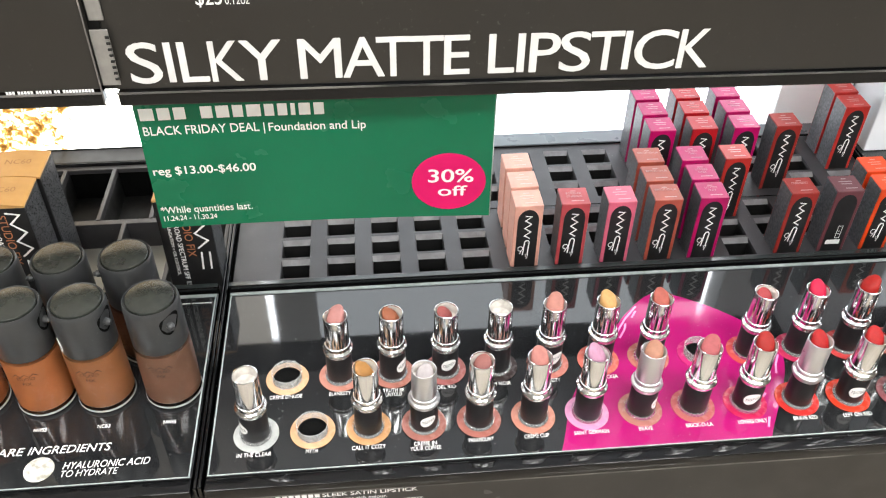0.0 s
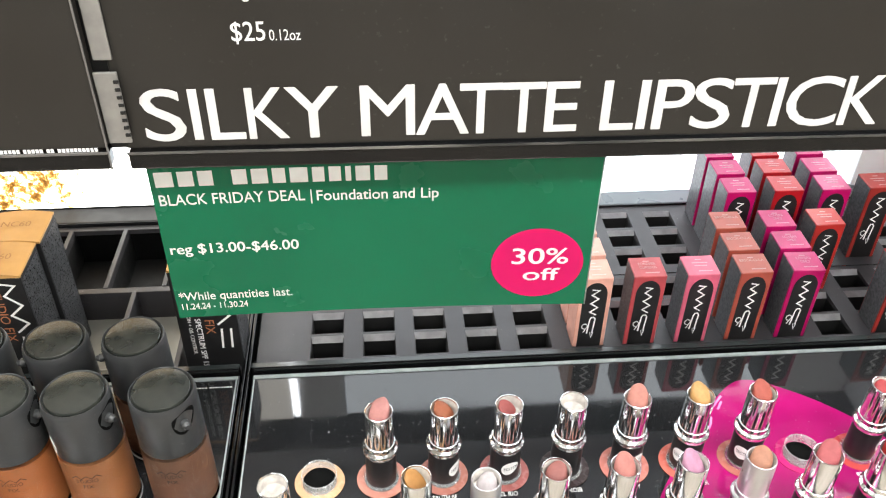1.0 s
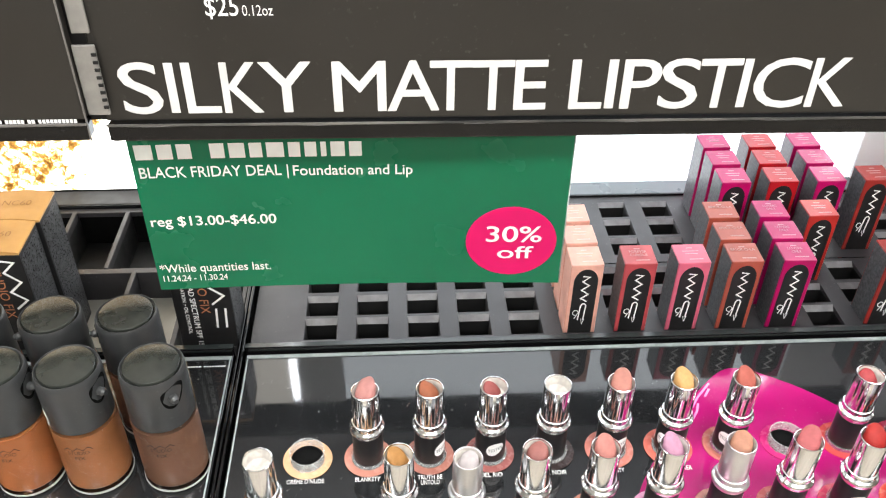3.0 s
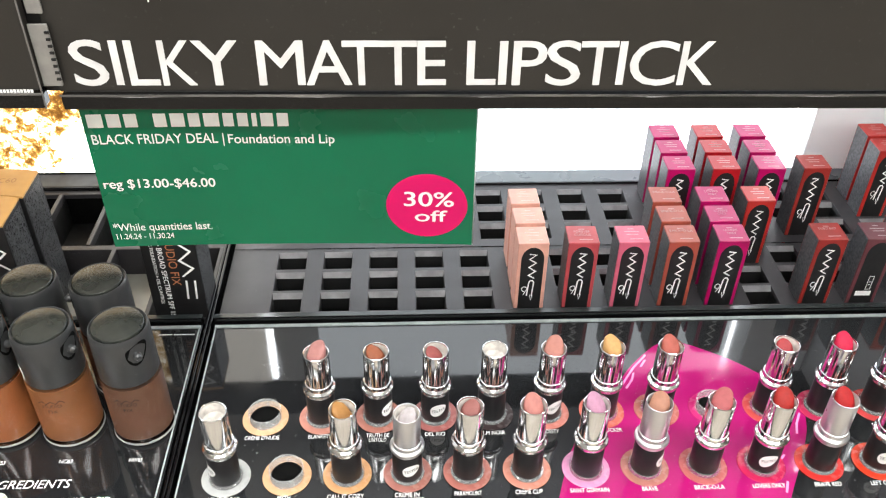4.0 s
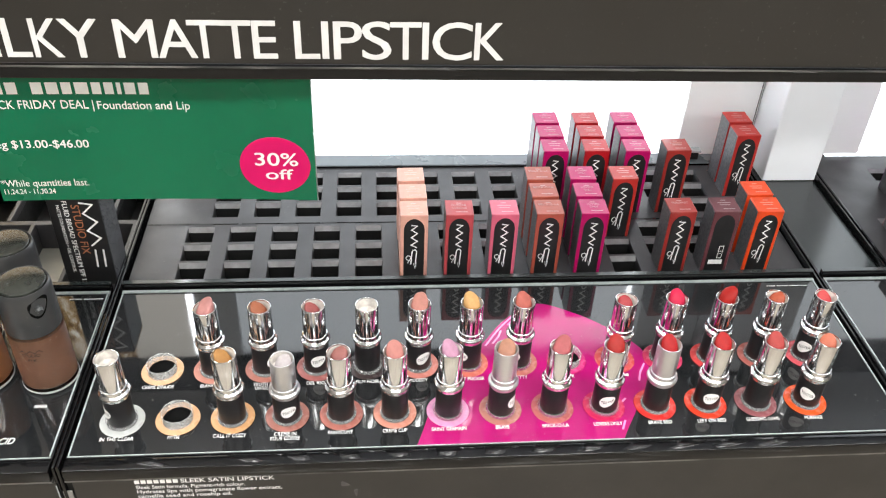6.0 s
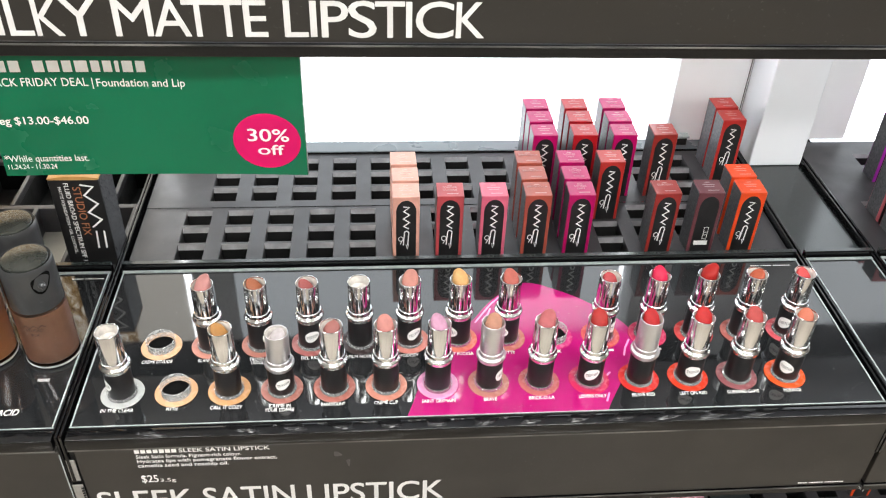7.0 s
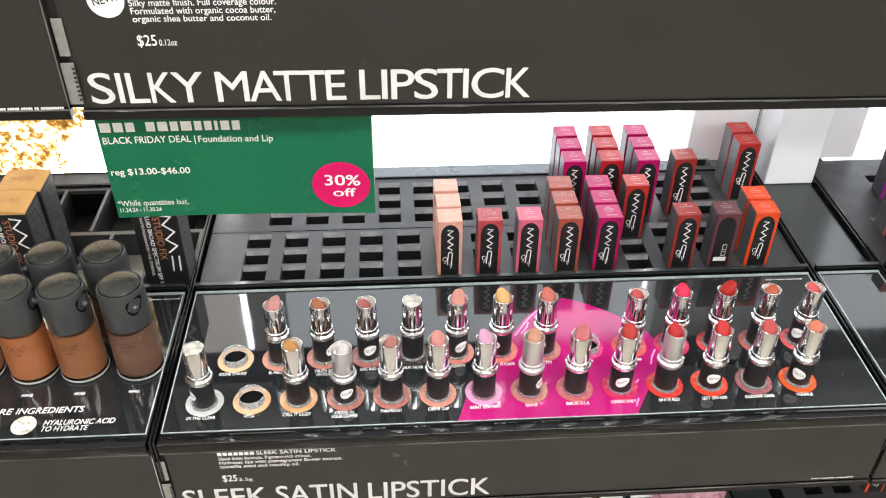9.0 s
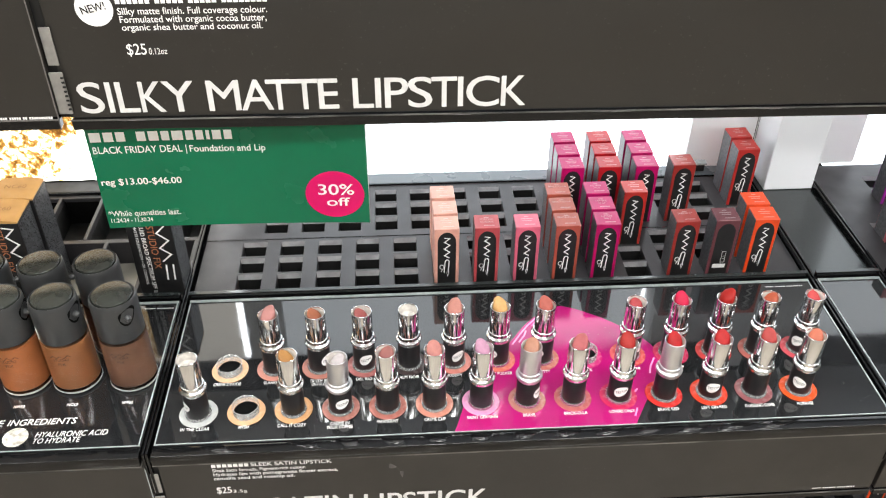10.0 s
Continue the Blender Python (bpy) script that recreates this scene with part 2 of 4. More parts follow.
def bm_lathe(profile, seg=32, cx=0.0, cy=0.0):
    bm = bmesh.new()
    rings = []
    for r, z in profile:
        if r < 1e-6:
            rings.append([bm.verts.new((cx, cy, z))])
        else:
            rings.append([bm.verts.new((cx + r * math.cos(2 * math.pi * i / seg), cy + r * math.sin(2 * math.pi * i / seg), z)) for i in range(seg)])
    for a, b in zip(rings, rings[1:]):
        for i in range(seg):
            j = (i + 1) % seg
            if len(a) == 1 and len(b) == 1:
                continue
            if len(a) == 1:
                bm.faces.new((a[0], b[j], b[i]))
            elif len(b) == 1:
                bm.faces.new((a[i], a[j], b[0]))
            else:
                bm.faces.new((a[i], a[j], b[j], b[i]))
    bmesh.ops.recalc_face_normals(bm, faces=bm.faces[:])
    return bm


def bm_plate(outline, thick, place):
    """A flat plate: outline of (u, v) points, extruded by thick along w, with place(u, v, w) giving its coordinates."""
    bm = bmesh.new()
    lo = [bm.verts.new(place(u, v, 0)) for u, v in outline]
    hi = [bm.verts.new(place(u, v, thick)) for u, v in outline]
    bm.faces.new(lo)
    bm.faces.new(hi)
    n = len(lo)
    for i in range(n):
        bm.faces.new((lo[i], lo[(i + 1) % n], hi[(i + 1) % n], hi[i]))
    bmesh.ops.recalc_face_normals(bm, faces=bm.faces[:])
    return bm


def front_at(y):
    return lambda u, v, w: (u, y - w, v)


def flat_at(z):
    return lambda u, v, w: (u, v, z + w)


def smooth_loop(points, n=8):
    """A closed, rounded outline through the given corners."""
    out, k = [], len(points)
    for i in range(k):
        p0, p1, p2, p3 = (Vector(points[(i + d) % k]) for d in (-1, 0, 1, 2))
        for s in range(n):
            t = s / n
            q = 0.5 * (2 * p1 + (p2 - p0) * t + (2 * p0 - 5 * p1 + 4 * p2 - p3) * t * t + (3 * p1 - p0 - 3 * p2 + p3) * t ** 3)
            out.append((q.x, q.y))
    return out


def circle(cu, cv, ru, rv=None, n=40):
    rv = rv or ru
    return [(cu + ru * math.cos(2 * math.pi * i / n), cv + rv * math.sin(2 * math.pi * i / n)) for i in range(n)]


def ribbon(bm, line, width, thick, place):
    """One bar of even width bent along a polyline of (u, v)."""
    pts = [Vector(p) for p in line]
    dirs = [(b - a).normalized() for a, b in zip(pts, pts[1:])]
    left, right = [], []
    for i, p in enumerate(pts):
        d0, d1 = dirs[max(i - 1, 0)], dirs[min(i, len(dirs) - 1)]
        n0, n1 = Vector((-d0.y, d0.x)), Vector((-d1.y, d1.x))
        m = n0 + n1
        m = m.normalized() if m.length > 0.2 else n0
        m = m * (width / 2 / max(m.dot(n1), 0.55))
        end = d0 * (-width * 0.4) if i == 0 else (d1 * (width * 0.4) if i == len(pts) - 1 else Vector((0, 0)))
        left.append(p + m + end)
        right.append(p - m + end)
    lo = [[bm.verts.new(place(q.x, q.y, 0)) for q in side] for side in (left, right)]
    hi = [[bm.verts.new(place(q.x, q.y, thick)) for q in side] for side in (left, right)]
    for i in range(len(pts) - 1):
        bm.faces.new((hi[0][i], hi[0][i + 1], hi[1][i + 1], hi[1][i]))
        bm.faces.new((lo[0][i], lo[0][i + 1], hi[0][i + 1], hi[0][i]))
        bm.faces.new((lo[1][i], lo[1][i + 1], hi[1][i + 1], hi[1][i]))
    bmesh.ops.recalc_face_normals(bm, faces=bm.faces[:])
    return bm


def strokes(bm, lines, width, thick, place):
    for line in lines:
        ribbon(bm, line, width, thick, place)
    return bm


def each_stroke(name, lines, width, thick, place, mat, parent):
    for line in lines:
        part(name, ribbon(bmesh.new(), line, width, thick, place), mat, parent)


def glyphs(text):
    cu = bpy.data.curves.new("letters", "FONT")
    cu.body, cu.size, cu.resolution_u, cu.offset, cu.extrude = text, 1.0, 4, 0.0, 0.0
    ob = bpy.data.objects.new("letters", cu)
    scene.collection.objects.link(ob)
    me = bpy.data.meshes.new_from_object(ob.evaluated_get(bpy.context.evaluated_depsgraph_get()))
    bpy.data.objects.remove(ob)
    bpy.data.curves.remove(cu)
    return me


CAP = max(v.co.y for v in glyphs("H").vertices)


def lettering(text, u0, u1, base, top, place, mat, parent, bold=0.012, name="lettering", slant=0.0, turn=0, lift=0.0002):
    """Letters between u0 and u1 on a base line, with capitals as high as top."""
    src = glyphs(text)
    xs = [v.co.x for v in src.vertices]
    lo, hi = min(xs), max(xs)
    bm = bmesh.new()
    k = (u1 - u0) / (hi - lo)
    shifts = [(0.0, 0.0)] if not bold else [(-bold, 0.0), (bold, 0.0), (0.0, bold * 0.6), (0.0, -bold * 0.6)]
    for n, (du, dv) in enumerate(shifts):
        first = len(bm.verts)
        bm.from_mesh(src)
        bm.verts.ensure_lookup_table()
        for v in bm.verts[first:]:
            a, b = (v.co.x - lo + du) * k, (v.co.y + dv) / CAP * (top - base)
            a += slant * b
            if turn:
                c, s = math.cos(radians(turn)), math.sin(radians(turn))
                a, b = a * c - b * s, a * s + b * c
            v.co = place(u0 + a, base + b, lift + n * 0.00004)
    bpy.data.meshes.remove(src)
    me = bpy.data.meshes.new(name)
    bm.to_mesh(me)
    bm.free()
    me.materials.append(mat)
    return link(name, me, parent)


def word_bars(lengths, u0, u1, base, top, place, mat, parent, name="print_line"):
    """Plain bars in place of unreadable or withheld writing: one bar for each letter, 0 for a space."""
    bm = bmesh.new()
    total = sum(n if n else 0.6 for n in lengths) + 0.28 * (len(lengths) - 1)
    k, u = (u1 - u0) / total, u0
    for n in lengths:
        if n:
            o = [(u, base), (u + n * k, base), (u + n * k, top), (u, top)]
            f = [bm.verts.new(place(a, b, 0.0003)) for a, b in o]
            bm.faces.new(f)
        u += ((n or 0.6) + 0.28) * k
    return part(name, bm, mat, parent)


# ---- setting: the shop round the display ----
def slab(name, x0, x1, y0, y1, z0, z1, mat):
    return tagged(mesh_ob(name, bm_box(x0, x1, y0, y1, z0, z1), mat), kind="structure")


slab("floor", -5.4, 5.8, -7.2, 0.7, -0.1, 0.0, M["floor"])
slab("ceiling", -5.4, 5.8, -7.2, 0.7, 3.0, 3.1, M["ceiling"])
slab("wall_north", -5.4, 5.8, 0.5, 0.7, 0.0, 3.0, M["wall"])
slab("wall_south", -5.4, 5.8, -7.2, -7.05, 0.0, 3.0, M["wall"])
slab("wall_west", -5.4, -5.25, -7.05, 0.5, 0.0, 3.0, M["wall"])
slab("wall_east", 5.65, 5.8, -7.05, 0.5, 0.0, 3.0, M["wall"])
for lx, ly in LAMP_SPOTS:
    lamp_ob = base_empty("ceiling_light", lx, ly, 2.94)
    tagged(lamp_ob, "flat rectangular white ceiling light panel, switched on", "ceiling light", "ceiling lights")
    part("frame", bm_box(-0.63, 0.63, -0.18, 0.18, 0.02, 0.06, 0.004), M["post"], lamp_ob)
    part("diffuser", bm_box(-0.6, 0.6, -0.15, 0.15, 0.008, 0.02), M["lampglow"], lamp_ob)

def line_light(x, y):
    """A slim linear ceiling light running away from the display."""
    ob = base_empty("linear_ceiling_light", x, y, 2.94)
    tagged(ob, "slim white linear ceiling light, switched on", "ceiling light", "linear ceiling lights")
    part("housing", bm_box(-0.06, 0.06, -0.62, 0.62, 0.02, 0.06, 0.004), M["post"], ob)
    part("diffuser", bm_box(-0.045, 0.045, -0.60, 0.60, 0.006, 0.02), M["line_glow"], ob)


for k in range(7):
    line_light(-3.3 + 1.15 * k, -3.7)
for k in range(6):
    line_light(-2.75 + 1.15 * k, -5.4)

P = 0.995                      # top of the stock trays
X0, X1 = -0.034, 0.606         # the lipstick bay, between its trims
DROP = 0.405                   # height from one tier to the next


# ---- display tiers ----
def carcass():
    """The wall unit that carries all tiers."""
    ob = base_empty("display_cabinet", 0.285, 0.45, 0)
    tagged(ob, "black shop display wall unit with stepped product shelves", "display unit")
    ob.matrix_basis = pose(0, 0, 0)
    part("base", bm_box(-1.2, 1.7, 0.02, 0.5, 0.0, 0.5, 0.004), M["bar"], ob)
    part("back", bm_box(-1.2, 1.7, 0.44, 0.5, 0.5, 2.1), M["dark"], ob)
    part("top_shelf", bm_box(-1.2, 1.7, -0.012, 0.44, 1.405, 1.425, 0.002), M["post"], ob, "pale underside")
    return ob


carcass()


def shelf(name_label, x0, x1, z, depth=0.44):
    ob = base_empty("shelf", 0, 0, 0)
    tagged(ob, name_label, "shelf", "display shelves")
    part("deck", bm_box(x0, x1, -0.010, depth, z - 0.10, z - 0.045), M["dark"], ob)
    return ob


# shelf decks of this tier, the one above and the one below
for label, x0, x1, z in (("black shelf deck under the lipstick testers", -0.036, 0.608, 1.0), ("black shelf deck under the foundation bottles", -0.9, -0.0405, 1.0),
                         ("black shelf deck of the neighbouring bay", 0.612, 1.6, 1.0)):
    shelf(label, x0, x1, z)


def fascia(label, x0, x1, y, z0, z1, lean=0.0):
    """A price-strip front board with a glossy lower lip."""
    ob = base_empty("front_fascia", 0, 0, 0)
    tagged(ob, label, "shelf front")
    def hang(bm):
        """Lets the lower edge sag towards one end."""
        for v in bm.verts:
            if v.co.z < z0 + 0.03:
                v.co.z -= lean * (v.co.x - x0)
        return bm

    part("board", hang(bm_box(x0, x1, y, y + 0.006, z0 + 0.0085, z1, 0.0008)), M["fascia"], ob)
    part("lower_lip", hang(bm_box(x0, x1, y - 0.0010, y + 0.0066, z0, z0 + 0.0072, 0.0010)), M["bar"], ob, "glossy black lower lip")
    # the glossy lip's highlight, drawn as a thin pale line
    part("lip_edge", hang(bm_box(x0, x1, y - 0.0015, y - 0.0008, z0 + 0.0068, z0 + 0.0076)), M["lip_edge"], ob, "thin grey highlight line")
    return ob


HY = -0.0155                   # face of the upper front board
HL = -0.021                    # face of its neighbour over the foundation bay
DZ = -0.0025                   # drop of the upper board and its print
FY = -0.025                    # face of the lower front board
head = fascia("dark grey satin front board with large white lettering", -0.0250, 0.608, HY, 1.2998, 1.418, 0.0060)
def pl(u, v, w):
    return (u, HY - w, v + DZ)


HEADLINE = (("S", -0.0167, -0.0022), ("I", 0.0003, 0.0036), ("L", 0.0066, 0.0189), ("K", 0.0204, 0.0348), ("Y", 0.0346, 0.0537),
            ("M", 0.0616, 0.0812), ("A", 0.0819, 0.1014), ("T", 0.0980, 0.1135), ("T", 0.1138, 0.1296), ("E", 0.1302, 0.1423),
            ("L", 0.1516, 0.1641), ("I", 0.1654, 0.1690), ("P", 0.1716, 0.1860), ("S", 0.1863, 0.2012), ("T", 0.2009, 0.2168), ("I", 0.2175, 0.2209),
            ("C", 0.2230, 0.2436), ("K", 0.2452, 0.2608))
for n, (ch, u0, u1) in enumerate(HEADLINE):
    drop = 0.00009 * n
    lettering(ch, u0, u1, 1.3141 - drop, 1.3347 - drop, pl, M["vinyl"], head, 0.0 if ch == "I" else 0.007, name="letter")
lettering("$25", 0.0187, 0.0302, 1.3524, 1.3592, pl, M["white"], head, 0.006)
lettering("0.12oz", 0.0315, 0.0422, 1.3523, 1.3562, pl, M["white"], head, 0.0)
lettering("organic shea butter and coconut oil.", 0.0187, 0.1006, 1.3676, 1.3714, pl, M["white"], head, 0.01)
lettering("Formulated with organic cocoa butter,", 0.0185, 0.1034, 1.3724, 1.3764, pl, M["white"], head, 0.01)
lettering("Silky matte finish. Full coverage colour.", 0.0182, 0.1043, 1.3774, 1.3814, pl, M["white"], head, 0.01)
word_bars([1, 1, 1, 1, 1, 1, 0, 1, 1, 1, 1, 1, 0, 1, 1, 1, 1, 1, 0, 1, 1, 1, 1, 1, 1, 1, 1], 0.0180, 0.1050, 1.3838, 1.3882, pl, M["white"], head)
badge = part("badge", bm_plate(circle(0.0053, 1.3813, 0.0108), 0.0003, pl), M["white"], head, "round white badge")
lettering("NEW!", -0.0018, 0.0125, 1.3780 + DZ, 1.3826 + DZ, front_at(HY - 0.0003), M["dark"], badge, 0.012, turn=12)

left_head = fascia("plain dark grey satin front board of the foundation bay", -0.9, -0.0302, HL, 1.3035, 1.418)
word_bars([1, 1, 1, 0, 1, 1, 1, 1, 1, 0, 1, 1, 1, 1, 1, 0, 1, 1, 0, 1, 1, 1, 1, 1, 1, 1, 1, 1, 1], -0.073, -0.0335, 1.3110, 1.3126, front_at(HL), M["white"], left_head)
part("edge_line", bm_box(-0.0303, -0.0297, HL - 0.0008, HL - 0.0001, 1.3035, 1.418), M["lip_edge"], left_head)
fascia("plain dark grey satin front board of the next bay", 0.612, 1.6, HY, 1.2962, 1.418)


def hinge_clips(x, y, z, tall=0.10):
    """Grey toothed label clips in the gap between two front boards."""
    ob = base_empty("label_clip", x, y, z)
    tagged(ob, "grey toothed metal label clip between two front boards", "clip", "label clips")
    part("plate", bm_box(-0.0040, 0.0042, 0, 0.0012, 0, 0.028, 0.0004), M["grey"], ob)
    for i in range(8):
        part("tooth", bm_box(0.0026, 0.0043, -0.0007, 0.0001, 0.003 + i * 0.0030, 0.0041 + i * 0.0030), M["dark"], ob)
    part("upper_plate", bm_box(-0.0030, 0.0035, 0.001, 0.0022, 0.032, 0.056, 0.0004), M["grey"], ob)
    part("backing", bm_box(-0.0085, 0.0085, 0.004, 0.008, -0.004, tall), M["dark"], ob, "black backing strip")
    return ob


hinge_clips(-0.0258, -0.0185, 1.3125)

low = fascia("dark grey satin front board with white product text", -0.030, 0.608, FY, 0.8985, 0.986, -0.0035)
pf = front_at(FY)
word_bars([1, 1, 1, 1, 1, 1, 1], 0.0141, 0.0452, 0.9800, 0.9840, pf, M["white"], low)
lettering("SLEEK SATIN LIPSTICK", 0.0472, 0.1150, 0.9800, 0.9842, pf, M["white"], low, 0.016)
lettering("Sleek Satin formula. Pigment-rich colour.", 0.0144, 0.0930, 0.9742, 0.9779, pf, M["white"], low, 0.01)
lettering("Hydrates lips with pomegranate flower extract,", 0.0144, 0.1196, 0.9690, 0.9727, pf, M["white"], low, 0.01)
lettering("camellia seed and rosehip oil.", 0.0142, 0.0824, 0.9638, 0.9675, pf, M["white"], low, 0.01)
lettering("$25", 0.0142, 0.0268, 0.9459, 0.9540, pf, M["white"], low, 0.014)
lettering("3.5g", 0.0280, 0.0399, 0.9458, 0.9495, pf, M["white"], low, 0.0)
for scuff in ([(0.1645, 0.9745), (0.1700, 0.9700), (0.1640, 0.9690)], [(0.1728, 0.9630), (0.1758, 0.9640), (0.1748, 0.9560)]):
    part("scuff_mark", bm_plate(smooth_loop(scuff, 4), 0.00015, pf), M["lip_edge"], low, "small pale scuff")
lettering("SLEEK", -0.0235, 0.0500, 0.9128, 0.9354, pf, M["vinyl"], low, 0.012)
lettering("SATIN", 0.0585, 0.1302, 0.9126, 0.9358, pf, M["vinyl"], low, 0.012)
lettering("LIPSTICK", 0.1405, 0.2500, 0.9122, 0.9350, pf, M["vinyl"], low, 0.012)
word_bars([1] * 4 + [0] + [1] * 6 + [0] + [1] * 8, 0.552, 0.592, 0.9122, 0.9136, pf, M["white"], low)
left_low = fascia("plain dark grey satin lower front board", -0.9, -0.0400, FY - 0.002, 0.8985, 0.986)
part("edge_line", bm_box(-0.0402, -0.0396, FY - 0.0028, FY - 0.0021, 0.895, 0.984), M["edge"], left_low)
fascia("plain dark grey satin lower front board of the next bay", 0.612, 1.6, FY, 0.9000, 0.986)
hinge_clips(-0.0352, FY - 0.001, 0.918, 0.068)


# ---- trims between bays, front edge bar and tray lip ----
def bay_trim(x):
    ob = base_empty("bay_trim", x, 0, 0)
    tagged(ob, "glossy black double trim strip between two display bays", "trim strip", "bay trims")
    part("rail", bm_box(-0.0028, -0.0005, -0.026, 0.380, 0.95, 1.0012, 0.0006), M["bar"], ob)
    part("rail", bm_box(0.0005, 0.0028, -0.026, 0.380, 0.95, 1.0020, 0.0006), M["bar"], ob)
    return ob


bay_trim(-0.0378)
bay_trim(0.6098)
bay_trim(0.6852)


def edge_bars(x0, x1):
    ob = base_empty("front_edge_bar", 0, 0, 0)
    tagged(ob, "glossy black rounded bar along the shelf front edge", "edge bar", "edge bars")
    part("bar", bm_box(x0, x1, -0.0275, -0.0165, 0.9878, 0.9995, 0.0012, 3), M["bar"], ob, smooth=True)
    part("lower_seam", bm_box(x0, x1, -0.0268, -0.0180, 0.9862, 0.9876), M["lip_edge"], ob, "thin pale seam under the bar")
    lip = base_empty("tray_lip", 0, 0, 0)
    tagged(lip, "glossy black upright lip in front of the stock tray", "tray lip", "tray lips")
    part("lip", bm_box(x0, x1, 0.1735, 0.1785, 0.94, 1.0056, 0.0008), M["bar"], lip)
    part("top_bead", bm_box(x0, x1, 0.1738, 0.1782, 1.0058, 1.0064), M["cover"], lip, "dull top edge")


edge_bars(-0.0335, 0.605)
edge_bars(-0.9, -0.0425)
edge_bars(0.6135, 0.6815)
edge_bars(0.689, 1.6)


# ---- tester panels ----
def panel(label, x0, x1, y0=-0.0160, y1=0.1725):
    ob = base_empty("tester_panel", 0, 0, 0)
    tagged(ob, label, "tester panel", "tester panels")
    part("board", bm_box(x0, x1, y0, y1, 0.955, 0.9998, 0.0006), M["gloss"], ob)
    part("back_edge", bm_box(x0 + 0.001, x1 - 0.001, y1 - 0.0045, y1 - 0.0015, 0.9990, 1.0008), M["edge"], ob, "pale polished acrylic edge")
    part("front_edge", bm_box(x0 + 0.001, x1 - 0.001, y0 + 0.0006, y0 + 0.0013, 0.9990, 1.0005), M["edge"], ob, "pale polished acrylic edge")
    for sx in (x0 + 0.0012, x1 - 0.0024):
        part("side_edge", bm_box(sx, sx + 0.0010, y0 + 0.002, y1 - 0.005, 0.9990, 1.0005), M["edge"], ob, "pale polished acrylic edge")
    return ob


pan = panel("glossy black acrylic lipstick tester panel with magenta print", X0 + 0.001, X1 - 0.001)
pz = flat_at(1.0)
splash = smooth_loop([(0.2205, -0.0148), (0.237, 0.031), (0.256, 0.061), (0.282, 0.094), (0.303, 0.121), (0.333, 0.1425), (0.368, 0.128), (0.399, 0.1025),
                      (0.417, 0.077), (0.4135, 0.050), (0.397, 0.018), (0.378, -0.0148), (0.366, -0.045), (0.30, -0.050), (0.205, -0.045)], 8)
splash = [(u, v) for u, v in splash if v > -0.0149]
part("magenta_print", bm_plate(splash, 0.0003, pz), M["splash"], pan, "magenta paint-splash print")
GLINTS = [[(0.2835, 0.0900), (0.2925, 0.1035), (0.3000, 0.1140), (0.3120, 0.1270)], [(0.2900, 0.0925), (0.2960, 0.1010), (0.2985, 0.1075)], [(0.3060, 0.1150), (0.3105, 0.1215)],
                 [(0.4130, 0.0635), (0.4075, 0.0540), (0.4045, 0.0450)], [(0.3880, 0.0255), (0.3840, 0.0215)], [(0.3825, 0.0025), (0.3790, -0.0055)]]
each_stroke("print_highlight", GLINTS, 0.0016, 0.0002, flat_at(1.0004), M["splash_light"], pan)
word_bars([1] * 4 + [0] + [1] * 5 + [0] + [1] * 8, 0.555, 0.594, 0.1600, 0.1612, flat_at(1.0002), M["white"], pan)

PITCH = 0.041
FRONT_Y, BACK_Y = 0.0182, 0.0700
FRONT = [  # label words, ring colour, lipstick colour, how far it is wound out (None: empty tube, '' : empty socket), silver, sticker angle
    (["IN THE CLEAR"], (0.56, 0.57, 0.56), (0.85, 0.84, 0.80), None, "chrome", 215),
    (["MYTH"], (0.74, 0.43, 0.24), None, "", None, None),
    (["CALL IT COZY"], (0.68, 0.36, 0.17), (0.66, 0.32, 0.10), 0.0005, "chrome", None),
    (["CR\u00c8ME IN", "YOUR COFFEE"], (0.42, 0.17, 0.14), (0.80, 0.72, 0.73), -0.0035, "worn", 285),
    (["PARAMOUNT"], (0.45, 0.16, 0.13), (0.50, 0.19, 0.17), -0.0005, "chrome", None),
    (["CR\u00c8ME CUP"], (0.66, 0.27, 0.20), (0.76, 0.30, 0.26), 0.0065, "chrome", None),
    (["SAINT GERMAIN"], (0.78, 0.32, 0.55), (0.82, 0.42, 0.60), 0.0065, "chrome", None),
    (["BRAVE"], (0.50, 0.19, 0.16), (0.70, 0.33, 0.22), 0.0055, "worn", 325),
    (["BRICK-O-LA"], (0.55, 0.14, 0.14), (0.70, 0.18, 0.19), 0.0090, "chrome", None),
    (["LOVERS ONLY"], (0.62, 0.02, 0.10), (0.56, 0.05, 0.04), 0.0085, "chrome", 262),
    (["BRAVE RED"], (0.72, 0.035, 0.03), (0.60, 0.025, 0.03), 0.0060, "worn", None),
    (["LEFT ON RED"], (0.78, 0.05, 0.02), (0.64, 0.035, 0.035), 0.0065, "chrome", 262),
    (["GUESSING GAME"], (0.30, 0.10, 0.11), (0.62, 0.10, 0.09), 0.0060, "chrome", None),
    (["MORANGE"], (0.85, 0.10, 0.02), (0.78, 0.22, 0.13), 0.0005, "chrome", 235),
]
